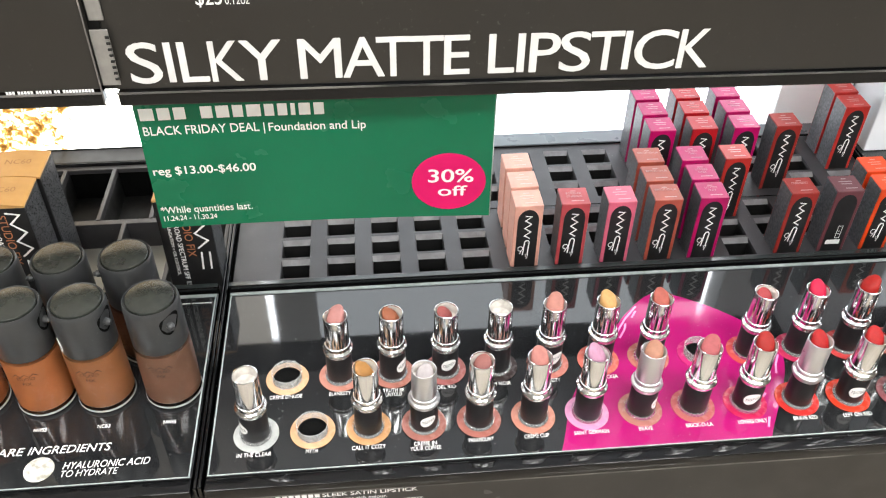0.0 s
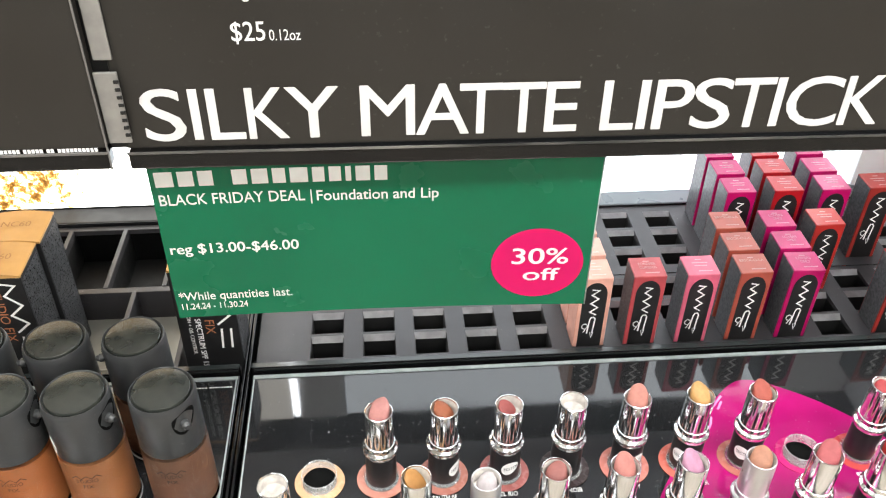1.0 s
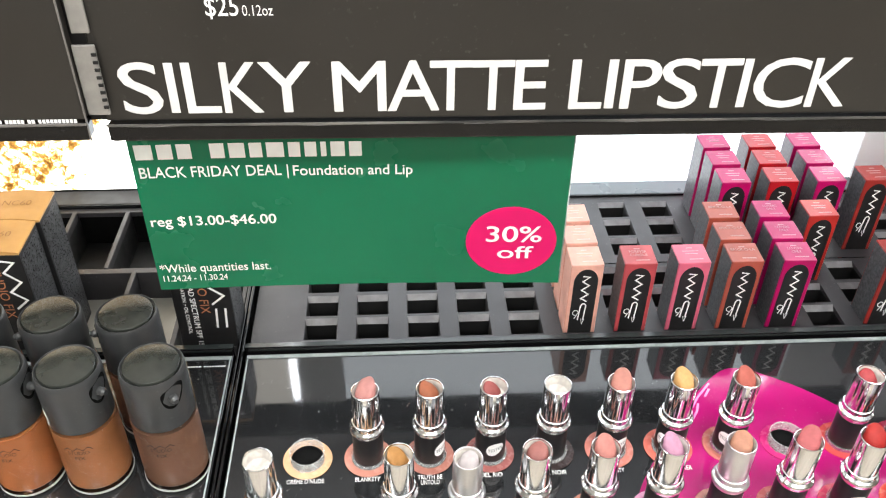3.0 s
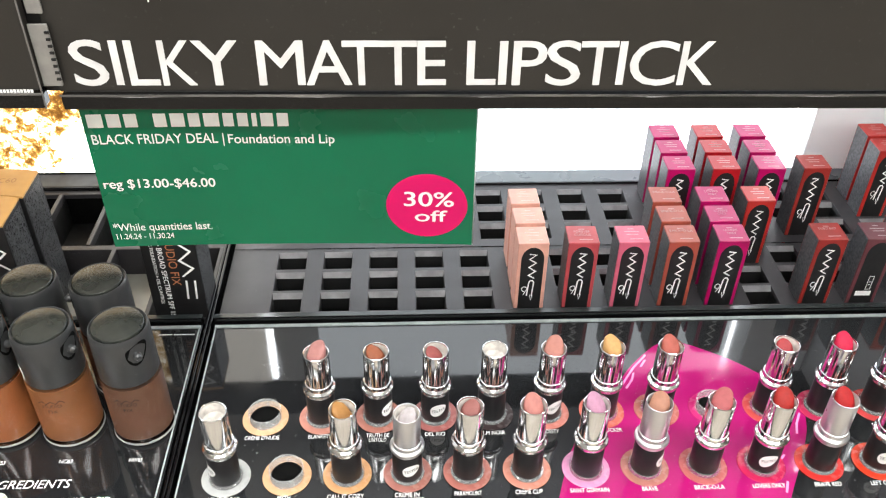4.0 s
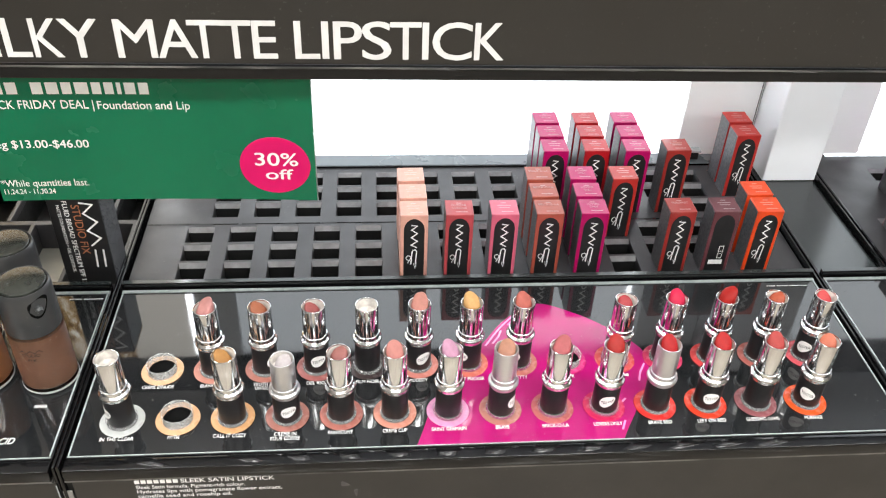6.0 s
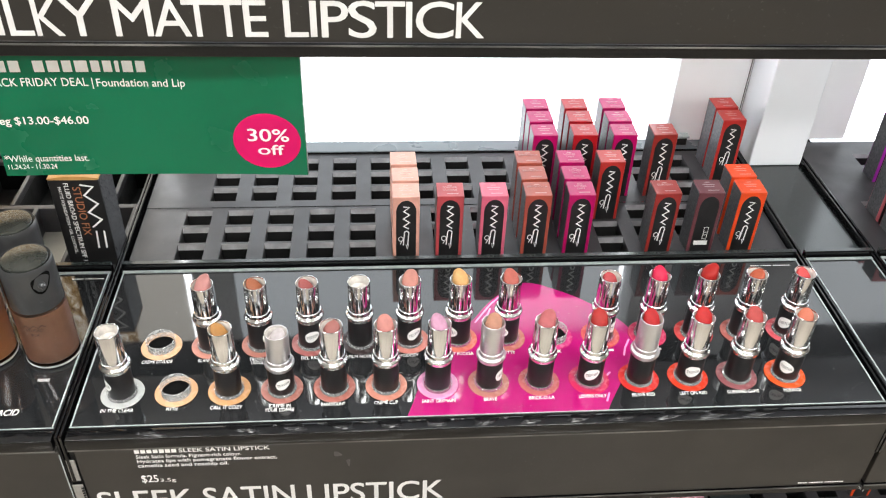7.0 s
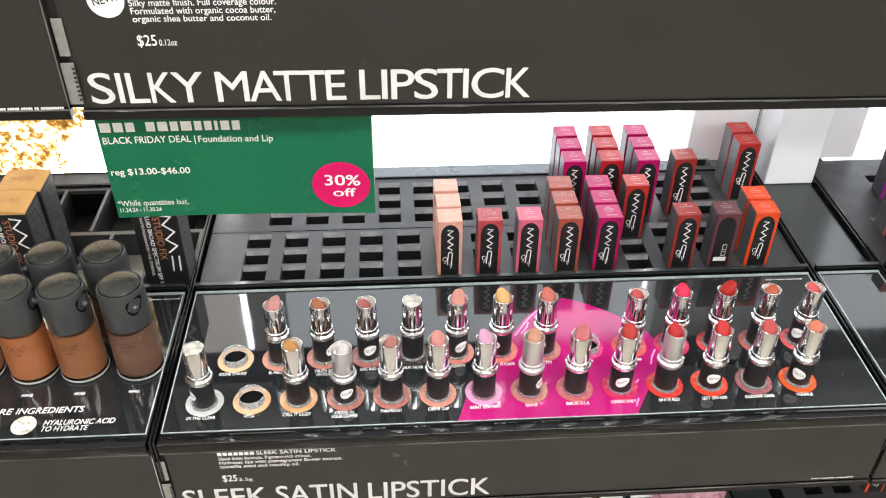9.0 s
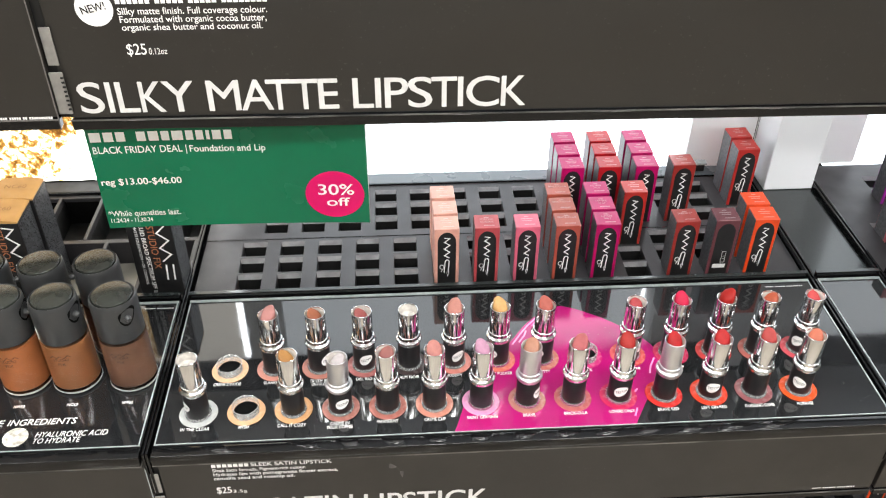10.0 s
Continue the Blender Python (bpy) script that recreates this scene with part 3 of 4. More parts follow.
BACK = [
    (["CR\u00c8ME D'NUDE"], (0.76, 0.45, 0.26), None, "", None, None),
    (["BLANKETY"], (0.60, 0.26, 0.20), (0.80, 0.36, 0.33), 0.0090, "chrome", None),
    (["TRUTH BE", "UNTOLD"], (0.45, 0.18, 0.14), (0.52, 0.17, 0.085), 0.0010, "chrome", 320),
    (["DEL RIO"], (0.38, 0.13, 0.12), (0.50, 0.14, 0.13), -0.0030, "chrome", 282),
    (["FILM NOIR"], (0.05, 0.035, 0.035), (0.3, 0.2, 0.2), None, "chrome", None),
    (["MODESTY"], (0.62, 0.22, 0.18), (0.74, 0.31, 0.25), 0.0085, "chrome", 292),
    (["FRUIT PUCKER"], (0.72, 0.17, 0.13), (0.92, 0.52, 0.20), 0.0095, "chrome", 225),
    (["PRETTY"], (0.55, 0.17, 0.14), (0.62, 0.15, 0.11), 0.0070, "chrome", 235),
    (["PINK"], (0.62, 0.02, 0.18), None, "", None, None),
    ([], (0.66, 0.08, 0.08), (0.55, 0.09, 0.10), -0.0030, "chrome", 325),
    ([], (0.55, 0.03, 0.10), (0.78, 0.02, 0.16), 0.0070, "chrome", None),
    ([], (0.60, 0.06, 0.06), (0.50, 0.03, 0.02), 0.0120, "chrome", None),
    ([], (0.42, 0.12, 0.10), (0.58, 0.13, 0.06), -0.0008, "chrome", None),
    ([], (0.62, 0.09, 0.11), (0.72, 0.10, 0.10), -0.0018, "chrome", 225),
]

R_CASE = 0.0101


def tube_meshes():
    """Meshes that all lipsticks share."""
    out = {}
    out["rim"] = bm_lathe([(0.0, 0.0003), (0.0119, 0.0003), (0.0119, 0.0032), (0.0114, 0.0036), (R_CASE, 0.0036)], 36)
    out["case"] = bm_lathe([(0.0, 0.0024), (0.0099, 0.0024), (R_CASE, 0.0030), (R_CASE, 0.0290), (0.0098, 0.0296), (0.0, 0.0296)], 36)
    out["collar"] = bm_lathe([(0.0, 0.0290), (0.0104, 0.0290), (0.0106, 0.0294), (0.0106, 0.0308), (0.0112, 0.0311), (0.0116, 0.0317), (0.0117, 0.0327), (0.0115, 0.0335), (0.0110, 0.0341),
                              (0.0103, 0.0347), (0.0099, 0.0352), (0.0099, 0.0374), (0.0097, 0.0383), (0.0091, 0.0387), (0.0, 0.0388)], 40)
    out["tube"] = bm_lathe([(0.0091, 0.0387), (0.0090, 0.0650), (0.0088, 0.0658), (0.0084, 0.0660), (0.0081, 0.0655), (0.0080, 0.0540)], 40)
    out["cup"] = bm_lathe([(0.0081, 0.0651), (0.0076, 0.0630), (0.0074, 0.0580), (0.0, 0.0575)], 32)
    return out


TUBE = {}
for key, bm in tube_meshes().items():
    me = bpy.data.meshes.new(key)
    bm.to_mesh(me)
    bm.free()
    me.shade_smooth()
    me.set_sharp_from_angle(angle=radians(38))
    TUBE[key] = me


def with_mat(me, mat, key):
    name = key + "_" + mat.name
    if name not in TUBE:
        c = me.copy()
        c.name = key
        c.materials.append(mat)
        TUBE[name] = c
    return TUBE[name]


def bullet_bm(out, seed):
    """The lipstick itself: a rounded stick with a slanted, worn tip, out metres above the tube's rim."""
    rng = random.Random(seed)
    r, z1 = 0.0067, 0.0661 + out
    tip = 0.0115
    bm = bm_lathe([(0.0, 0.0565), (r, 0.0565), (r, min(0.0575, z1 - tip)), (r, z1 - tip), (r * 0.99, z1 - 0.0075), (r * 0.95, z1 - 0.0046), (r * 0.85, z1 - 0.0024), (r * 0.66, z1 - 0.0010), (r * 0.36, z1 - 0.0003), (0.0, z1)], 28)
    az, slope = rng.uniform(-0.35, 0.35) * math.pi - math.pi / 2, rng.uniform(0.50, 0.95)
    for v in bm.verts:
        if v.co.z > z1 - tip - 0.0001:
            d = v.co.x * math.cos(az) + v.co.y * math.sin(az)
            k = (v.co.z - z1 + tip) / tip
            v.co.z -= slope * k * (d + r * 0.3)
            v.co.x, v.co.y = v.co.x - 0.0022 * k * k * math.cos(az), v.co.y - 0.0022 * k * k * math.sin(az)
            v.co += 0.00035 * noise.noise_vector(v.co * 260 + Vector((seed, 0, 0)))
        v.co.z = max(v.co.z, 0.0565)
    return bm


def sticker_bm(angle, z=0.0158, ru=0.0060, rv=0.0056, off=0.00018, skew=0.14):
    """An oval label wrapped round the case."""
    bm, a0 = bmesh.new(), radians(angle)
    rings = []
    for k in range(1, 5):
        row = []
        for i in range(28):
            t = 2 * math.pi * i / 28
            u, v = ru * k / 4 * math.cos(t), rv * k / 4 * math.sin(t) * (1 - 0.18 * math.cos(t))
            a = a0 + u / R_CASE
            row.append(bm.verts.new(((R_CASE + off) * math.cos(a), (R_CASE + off) * math.sin(a), z + v + skew * u)))
        rings.append(row)
    mid = bm.verts.new(((R_CASE + off) * math.cos(a0), (R_CASE + off) * math.sin(a0), z))
    for i in range(28):
        bm.faces.new((mid, rings[0][i], rings[0][(i + 1) % 28]))
        for a, b in zip(rings, rings[1:]):
            bm.faces.new((a[i], b[i], b[(i + 1) % 28], a[(i + 1) % 28]))
    return bm


def sticker_word(angle, parent, z=0.0158, skew=0.14):
    me = glyphs("TESTER")
    xs = [v.co.x for v in me.vertices]
    w = max(xs) - min(xs)
    for v in me.vertices:
        u = ((v.co.x - min(xs)) / w - 0.5) * 0.0098
        h = (v.co.y / CAP - 0.5) * 0.0027
        a = radians(angle) + u / R_CASE
        v.co = ((R_CASE + 0.0003) * math.cos(a), (R_CASE + 0.0003) * math.sin(a), z + h + skew * u)
    me.materials.append(M["dark"])
    link("tester_word", me, parent)


def tone(rgb):
    """A plain colour word for a lipstick."""
    r, g, b = rgb
    if min(rgb) > 0.6:
        return "white"
    if g > 0.4 and b < 0.3:
        return "golden yellow"
    if b > 0.5:
        return "lilac pink"
    if r > 0.6 and g < 0.06 and b > 0.1:
        return "magenta"
    if r > 0.58 and g < 0.07:
        return "bright red"
    if r > 0.7 and g > 0.27:
        return "salmon pink"
    if b < 0.1 and g > 0.15:
        return "caramel brown"
    if r > 0.6:
        return "coral pink"
    return "brick red"


def lipstick(x, y, rgb, out, silver, angle, seed, tall=1.0):
    ob = base_empty("lipstick", x, y, 1.0, 0)
    ob.scale.z = tall
    state = "empty tube" if out is None else ("wound down low" if out < 0.002 else "wound out")
    shade = "used up" if out is None else tone(rgb)
    extra = ", oval sticker" if angle is not None else ""
    tagged(ob, "black and %s lipstick tester, %s, %s%s" % ("frosted silver" if silver == "worn" else "chrome", shade, state, extra), "lipstick", "lipstick testers")
    link("base_rim", with_mat(TUBE["rim"], M["foot"], "base_rim"), ob, "clear acrylic foot ring")
    link("case", with_mat(TUBE["case"], M["case"], "case"), ob)
    link("collar", with_mat(TUBE["collar"], M[silver] if silver == "worn" else M["chrome"], "collar"), ob)
    link("tube", with_mat(TUBE["tube"], M[silver], "tube"), ob)
    link("inner_cup", with_mat(TUBE["cup"], M["cup"], "inner_cup"), ob)
    if out is not None:
        part("bullet", bullet_bm(out * 0.60 + 0.0006, seed), tint("lipstick_%d_%d_%d" % tuple(int(c * 100) for c in rgb), tuple(0.46 * c * (1.0 if c == max(rgb) else 0.40 + 0.60 * min(1.0, rgb[1] / 0.15)) for c in rgb), 0.42, 300, 0.03, 0.2), ob, tone(rgb) + " lipstick", True)
    if angle is not None:
        skew = 0.10 + 0.28 * math.sin(seed * 2.3)
        st = part("sticker", sticker_bm(angle, skew=skew), M["white"], ob, "white oval sticker", True)
        sticker_word(angle, st, skew=skew)
    return ob


def ring_me(rgb):
    bm = bm_lathe([(0.0112, 0.0002), (0.0164, 0.0002), (0.0166, 0.0006), (0.0163, 0.0010), (0.0116, 0.0012), (0.0112, 0.0010), (0.0112, 0.0002)], 40)
    return bm


def row_of(row, y, offset):
    for i, (words, ring, rgb, out, silver, angle) in enumerate(row):
        x = PITCH * (i + offset)
        r = part("colour_ring", ring_me(ring), tint("ring_%d_%d_%d" % tuple(int(c * 100) for c in ring), tuple(0.8 * c for c in ring), 0.22, 90, 0.01), pan, tone(ring) + " shade ring", True)
        r.location = (x, y, 1.0)
        for k, w in enumerate(words):
            width = 0.00200 * len(w) + 0.0004
            lettering(w, x - 0.0005 - width / 2, x - 0.0005 + width / 2, y - 0.0200 - k * 0.0042, y - 0.0166 - k * 0.0042, flat_at(1.0004), M["white"], pan, 0.005, "shade_name", slant=0.04)
        if not words:
            word_bars([1] * 7, x - 0.0085, x + 0.0075, y - 0.0198, y - 0.0172, flat_at(1.0001), M["white"], pan, "shade_name")
        if out == "":
            # a flat black disc paints the shade of the open socket
            hole = part("socket", bm_lathe([(0.0, 0.0005), (0.0108, 0.0005), (0.0110, 0.0014)], 36), M["hollow"], pan, "empty socket, near-black for the shade inside", True)
            hole.location = (x, y, 1.0)
            col = part("socket_collar", bm_lathe([(0.0112, 0.0002), (0.0122, 0.0002), (0.0119, 0.0086), (0.0115, 0.0090), (0.0110, 0.0086), (0.0110, 0.0002)], 40), M["collar"], pan, "clear acrylic collar", True)
            col.location = (x, y, 1.0)
        else:
            lipstick(x, y, rgb, out, silver, angle, int(i + 40 * offset), 0.92 if (row is FRONT and i == 3) else 1.0)


row_of(FRONT, FRONT_Y, 0.0)
row_of(BACK, BACK_Y, 0.5)


# ---- stock tray with square cells ----
FCOL = [0.0215 + 0.0411 * i for i in range(14)]
BCOL = [0.0420 + 0.0413 * i for i in range(14)]
FROW = [0.2045, 0.2322, 0.2612]
BROW = [0.3020, 0.3305, 0.3590]
CELL_X, CELL_Y = 0.0260, 0.0248


def cell_block(bm, xs, ys, x0, x1, y0, y1, z, deep):
    """A flat plate with square wells."""
    ux = sorted([x0, x1] + [x + s * CELL_X / 2 for x in xs for s in (-1, 1)])
    uy = sorted([y0, y1] + [y + s * CELL_Y / 2 for y in ys for s in (-1, 1)])
    grid = {}

    def vert(i, j):
        if (i, j) not in grid:
            grid[i, j] = bm.verts.new((ux[i], uy[j], z))
        return grid[i, j]

    for i in range(len(ux) - 1):
        for j in range(len(uy) - 1):
            if i % 2 and j % 2:
                a, b, c, d = ux[i], ux[i + 1], uy[j], uy[j + 1]
                top = [vert(i, j), vert(i + 1, j), vert(i + 1, j + 1), vert(i, j + 1)]
                mid = [bm.verts.new((x + sx * 0.0008, y + sy * (0.0052 if sy < 0 else 0.0006), z - 0.0022 if sy > 0 else z - 0.0030)) for x, y, sx, sy in ((a, c, 1, 1), (b, c, -1, 1), (b, d, -1, -1), (a, d, 1, -1))]
                low_ring = [bm.verts.new((v.co.x, v.co.y, z - deep)) for v in mid]
                for k in range(4):
                    n = (k + 1) % 4
                    # the rear chamfer's caught light is painted as a paler grey
                    bm.faces.new((top[k], top[n], mid[n], mid[k])).material_index = 2 if k == 2 else 0
                    # walls and floor near-black: the well's shade is put into the colour
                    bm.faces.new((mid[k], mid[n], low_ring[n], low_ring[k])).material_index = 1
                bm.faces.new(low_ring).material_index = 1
            else:
                bm.faces.new((vert(i, j), vert(i + 1, j), vert(i + 1, j + 1), vert(i, j + 1)))


def stock_tray(label, dz=0.0, dx=0.0, fcols=FCOL, bcols=BCOL, back=0.3805, step=0.0006):
    ob = base_empty("stock_tray", dx, 0, dz)
    tagged(ob, label, "stock tray", "stock trays")
    x0, x1 = -0.0325, 0.6055
    bm = bmesh.new()
    cell_block(bm, fcols, FROW, x0, x1, 0.1790, 0.2784 - step / 2, P, 0.030)
    front = part("front_section", bm, M["tray"], ob).data.materials
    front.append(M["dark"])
    front.append(M["well_lip"])
    bm = bmesh.new()
    cell_block(bm, bcols, BROW, x0, x1, 0.2784, back, P + step, 0.0240)
    rear = part("rear_section", bm, M["tray"], ob).data.materials
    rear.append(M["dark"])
    rear.append(M["well_lip"])
    return ob


stock_tray("black moulded plastic stock tray with rows of square cells, half filled")


def carton(x, y, floor_z, rgb, name, height, yaw=0.0, back_view=False, light_side=False, words=()):
    """A slim square carton with an arched black front and a white zigzag mark."""
    ob = base_empty("lipstick_box", x, y, floor_z, yaw)
    tagged(ob, "slim %s lipstick carton with a black arched front" % name, "lipstick box", "lipstick boxes")
    w, d, h = 0.0250, 0.0236, height
    col = tint("carton_" + name.replace(" ", "_"), tuple(0.86 * c for c in rgb), 0.30, 120, 0.03, 0.42)
    part("carton", bm_box(-w / 2, w / 2, -d / 2, d / 2, 0, h, 0.0005, 1), col, ob)
    if not light_side:
        part("side_panel", bm_box(-w / 2 - 0.0002, -w / 2 + 0.001, -d / 2 + 0.0011, d / 2 - 0.0011, 0.001, h - 0.0012), M["side"], ob, "dark grey printed side")
        part("side_panel", bm_box(w / 2 - 0.001, w / 2 + 0.0002, -d / 2 + 0.0011, d / 2 - 0.0011, 0.001, h - 0.0012), M["side"], ob, "dark grey printed side")
    f = front_at(-d / 2)
    a = 0.0094
    arch = [(-a, 0.002), (a, 0.002)] + [(a * math.cos(t * math.pi / 14), h - 0.0165 + 0.0125 * math.sin(t * math.pi / 14)) for t in range(15)]
    front = part("arched_front", bm_plate(arch, 0.0002, f), M["boxblack"], ob, "black arched front panel")
    f2 = front_at(-d / 2 - 0.0002)
    t = h - 0.0095
    if back_view:
        bars = [[(0.0005, t - 0.030), (0.0045, t - 0.030), (0.0045, t - 0.044), (0.0005, t - 0.044), (0.0005, t - 0.030)], [(0.0015, t - 0.036), (0.0035, t - 0.036)], [(0.0015, t - 0.039), (0.0035, t - 0.039)]]
        each_stroke("print_frame", bars, 0.0004, 0.0002, f2, M["white"], front)
        bm = bmesh.new()
        strokes(bm, [[(-0.005, t - 0.0485), (0.0045, t - 0.0485)]], 0.005, 0.0002, f2)
        part("barcode_patch", bm, M["white"], front, "white barcode patch")
    else:
        zig = [[(-0.0024, t - 0.0012), (0.0028, t - 0.0020), (-0.0024, t - 0.0064), (0.0030, t - 0.0104), (-0.0026, t - 0.0148), (0.0030, t - 0.0190), (-0.0024, t - 0.0232), (0.0022, t - 0.0262)],
               [(-0.0026, t - 0.0450), (-0.0016, t - 0.0310), (-0.0006, t - 0.0290), (0.0012, t - 0.0288), (0.0025, t - 0.0306), (0.0016, t - 0.0450)]]
        each_stroke("brush_stroke", zig, 0.00105, 0.0002, f2, M["white"], front)
        curl = [[(-0.0050 + 0.0022 * math.cos(k * 0.6), t - 0.0380 + 0.0026 * math.sin(k * 0.6)) for k in range(9)],
                [(-0.0028, t - 0.0380), (-0.0055, t - 0.0440)], [(-0.0001, t - 0.0445), (0.0012, t - 0.0500), (0.0024, t - 0.0445)]]
        each_stroke("curl", curl, 0.0006, 0.0002, f2, M["white"], front)
    g = flat_at(h)
    pale = tint("carton_print_" + name.replace(" ", "_"), tuple(min(1, 0.60 * c + 0.22) for c in rgb), 0.4)
    lid = [[(-0.0020, 0.0066), (0.0020, 0.0066)], [(-0.0030, -0.0072), (0.0070, -0.0072)]]
    if not words:
        lid += [[(-0.0058, 0.0026), (0.0058, 0.0026)], [(-0.0045, -0.0008), (0.0045, -0.0008)]]
    each_stroke("lid_print", lid, 0.0010, 0.0002, g, pale, ob)
    for k, w in enumerate(words):
        half, v = 0.00095 * len(w), 0.0018 - 0.0042 * k
        lettering(w, -half, half, v, v + 0.0029, g, pale, ob, 0.008, "lid_print")
    return ob


PEACH, ROSE, PINKC = (0.82, 0.42, 0.33), (0.50, 0.075, 0.085), (0.72, 0.14, 0.22)
CLAY, MAGENTA, RED = (0.41, 0.085, 0.055), (0.47, 0.002, 0.115), (0.44, 0.009, 0.016)
MAROON, ORANGE, PLUM, SCARLET = (0.33, 0.030, 0.024), (0.82, 0.075, 0.010), (0.15, 0.045, 0.055), (0.48, 0.030, 0.024)
F_FLOOR, R_FLOOR, BOX_H = P - 0.030, P + 0.0006 - 0.0240, 0.0980
jit = random.Random(5)


def put_front(col, rows, rgb, name, **kw):
    for r in rows:
        carton(FCOL[col] + jit.uniform(-0.0004, 0.0004), FROW[r] + jit.uniform(-0.0003, 0.0003), F_FLOOR, rgb, name, BOX_H, jit.uniform(-1.2, 1.2), **kw)


def put_rear(col, rows, rgb, name, **kw):
    for r in rows:
        carton(BCOL[col] + jit.uniform(-0.0004, 0.0004), BROW[r] + jit.uniform(-0.0003, 0.0003), R_FLOOR, rgb, name, BOX_H, jit.uniform(-1.2, 1.2), **kw)


put_front(5, (0, 1, 2), PEACH, "peach pink", light_side=True)
put_front(6, (0,), ROSE, "dusky rose red", words=("FOREVER", "CURIOUS"))
put_front(7, (0,), PINKC, "warm pink")
put_front(8, (0, 1, 2), CLAY, "clay brown", words=("BRICK-O-LA",))
put_front(9, (0, 1, 2), MAGENTA, "magenta", words=("LOVERS", "ONLY"))
put_front(10, (2,), SCARLET, "scarlet")
put_front(11, (0,), MAROON, "maroon", words=("DUBONNET",))
put_front(12, (0,), PLUM, "plum purple", back_view=True)
put_front(13, (0, 1), ORANGE, "bright orange")
put_rear(8, (0, 1, 2), MAGENTA, "magenta")
put_rear(9, (0, 1, 2), RED, "red")
put_rear(10, (0, 1, 2), MAGENTA, "magenta")
put_rear(11, (0,), MAROON, "maroon")
put_rear(13, (1, 2), SCARLET, "scarlet")


# ---- back of the bay: ledge, light panels, grey panels and post ----
def back_ledge(x0, x1, label, mat):
    ob = base_empty("back_ledge", 0, 0, 0)
    tagged(ob, label, "ledge", "back ledges")
    part("ledge", bm_box(x0, x1, 0.3812, 0.4050, 0.94, 0.9985, 0.0012), mat, ob)
    part("front_edge", bm_box(x0, x1, 0.3806, 0.3811, 0.9935, 0.9978), M["bar"], ob, "black front edge")


back_ledge(-0.033, 0.608, "grey metal ledge below the backlit panel", M["ledge"])
back_ledge(-0.9, -0.042, "black ledge below the backlit photo panel", M["dark"])


LW = 0.402
lp = base_empty("light_box", 0, 0, 0)
tagged(lp, "bright white backlit panel behind the lipstick boxes", "light panel", "light panels")
part("diffuser", bm_box(0.0200, 0.5378, LW, LW + 0.006, 0.9990, 1.3000), M["light_end"], lp)
part("lamp_tube", bm_box(0.5150, 0.5195, LW - 0.0012, LW - 0.0002, 1.0500, 1.3000), M["tube_light"], lp, "bright upright lamp tube")
lp2 = base_empty("light_box", 0, 0, 0)
tagged(lp2, "bright white backlit panel of the next bay", "light panel", "light panels")
part("diffuser", bm_box(0.7555, 1.6, LW, LW + 0.006, 0.9990, 1.3020), M["light"], lp2)
part("edge", bm_box(0.7546, 0.7554, LW - 0.001, LW + 0.006, 0.9990, 1.3020), M["tray"], lp2, "thin dark edge")
part("lower_slot", bm_box(0.7172, 1.6, LW - 0.003, LW + 0.004, 0.9945, 0.9975), M["light"], lp2, "thin glowing slot")
poster = base_empty("backlit_poster", 0, 0, 0)
tagged(poster, "backlit photo panel of golden crumbs on white", "light panel")
part("print", bm_box(-0.9, -0.1155, LW, LW + 0.006, 1.0020, 1.3020), M["poster"], poster)

gp = base_empty("wall_panel", 0, 0, 0)
tagged(gp, "plain grey back panel at the end of the light", "wall panel", "wall panels")
part("sheet", bm_box(-0.0330, 0.0198, LW - 0.002, LW + 0.006, 0.9990, 1.3020), M["panelgrey"], gp)
gl = base_empty("light_strip", 0, 0, 0)
tagged(gl, "thin bright upright light strip between two bays", "light strip")
part("diffuser", bm_box(-0.0405, -0.0345, LW - 0.001, LW + 0.006, 1.0000, 1.3000), M["tube_light"], gl)
gp = base_empty("wall_panel", 0, 0, 0)
tagged(gp, "plain cream back panel beside the photo, softly lit from behind", "wall panel", "wall panels")
part("sheet", bm_box(-0.1150, -0.0420, LW - 0.002, LW + 0.006, 1.0000, 1.3020), M["cream"], gp)
gp = base_empty("wall_panel", 0, 0, 0)
tagged(gp, "plain pale grey back panel beside the light", "wall panel", "wall panels")
part("sheet", bm_box(0.5380, 0.6205, LW - 0.002, LW + 0.006, 0.9990, 1.3020), M["panelgrey"], gp)
part("seam", bm_box(0.6183, 0.6190, LW - 0.0026, LW, 0.9990, 1.3020), M["dark"], gp)
gp = base_empty("wall_panel", 0, 0, 0)
tagged(gp, "plain pale grey back panel beside the post", "wall panel", "wall panels")
part("sheet", bm_box(0.6820, 0.7545, LW - 0.002, LW + 0.006, 0.9980, 1.3020), M["panelgrey"], gp)

post = base_empty("post", 0, 0, 0)
tagged(post, "smooth white square post standing between two bays", "post")
part("shaft", bm_box(0.6210, 0.6815, 0.3470, 0.4015, P + 0.0005, 1.3020, 0.0015), M["post"], post)

cover = base_empty("cover_strip", 0, 0, 0)
tagged(cover, "dark grey glossy cover strip between two bays", "cover strip")
part("sheet", bm_box(0.6147, 0.6803, 0.1790, 0.3810, 0.94, P, 0.0008), M["cover"], cover)
for ex in (0.6136, 0.6806):
    part("side_bead", bm_box(ex, ex + 0.0008, 0.1790, 0.3810, 0.96, P + 0.0006), M["bar"], cover, "glossy black side bead")
panel("glossy black blank panel between two bays", 0.6135, 0.6815)

latch = base_empty("power_clip", 0, 0, 0)
tagged(latch, "small clear and black clip on the back ledge", "clip")
part("body", bm_box(0.548, 0.560, 0.3880, 0.3960, 0.9987, 1.0080, 0.001), M["dark"], latch)
part("cap", bm_box(0.546, 0.562, 0.3870, 0.3970, 1.0080, 1.0105, 0.0006), M["edge"], latch)


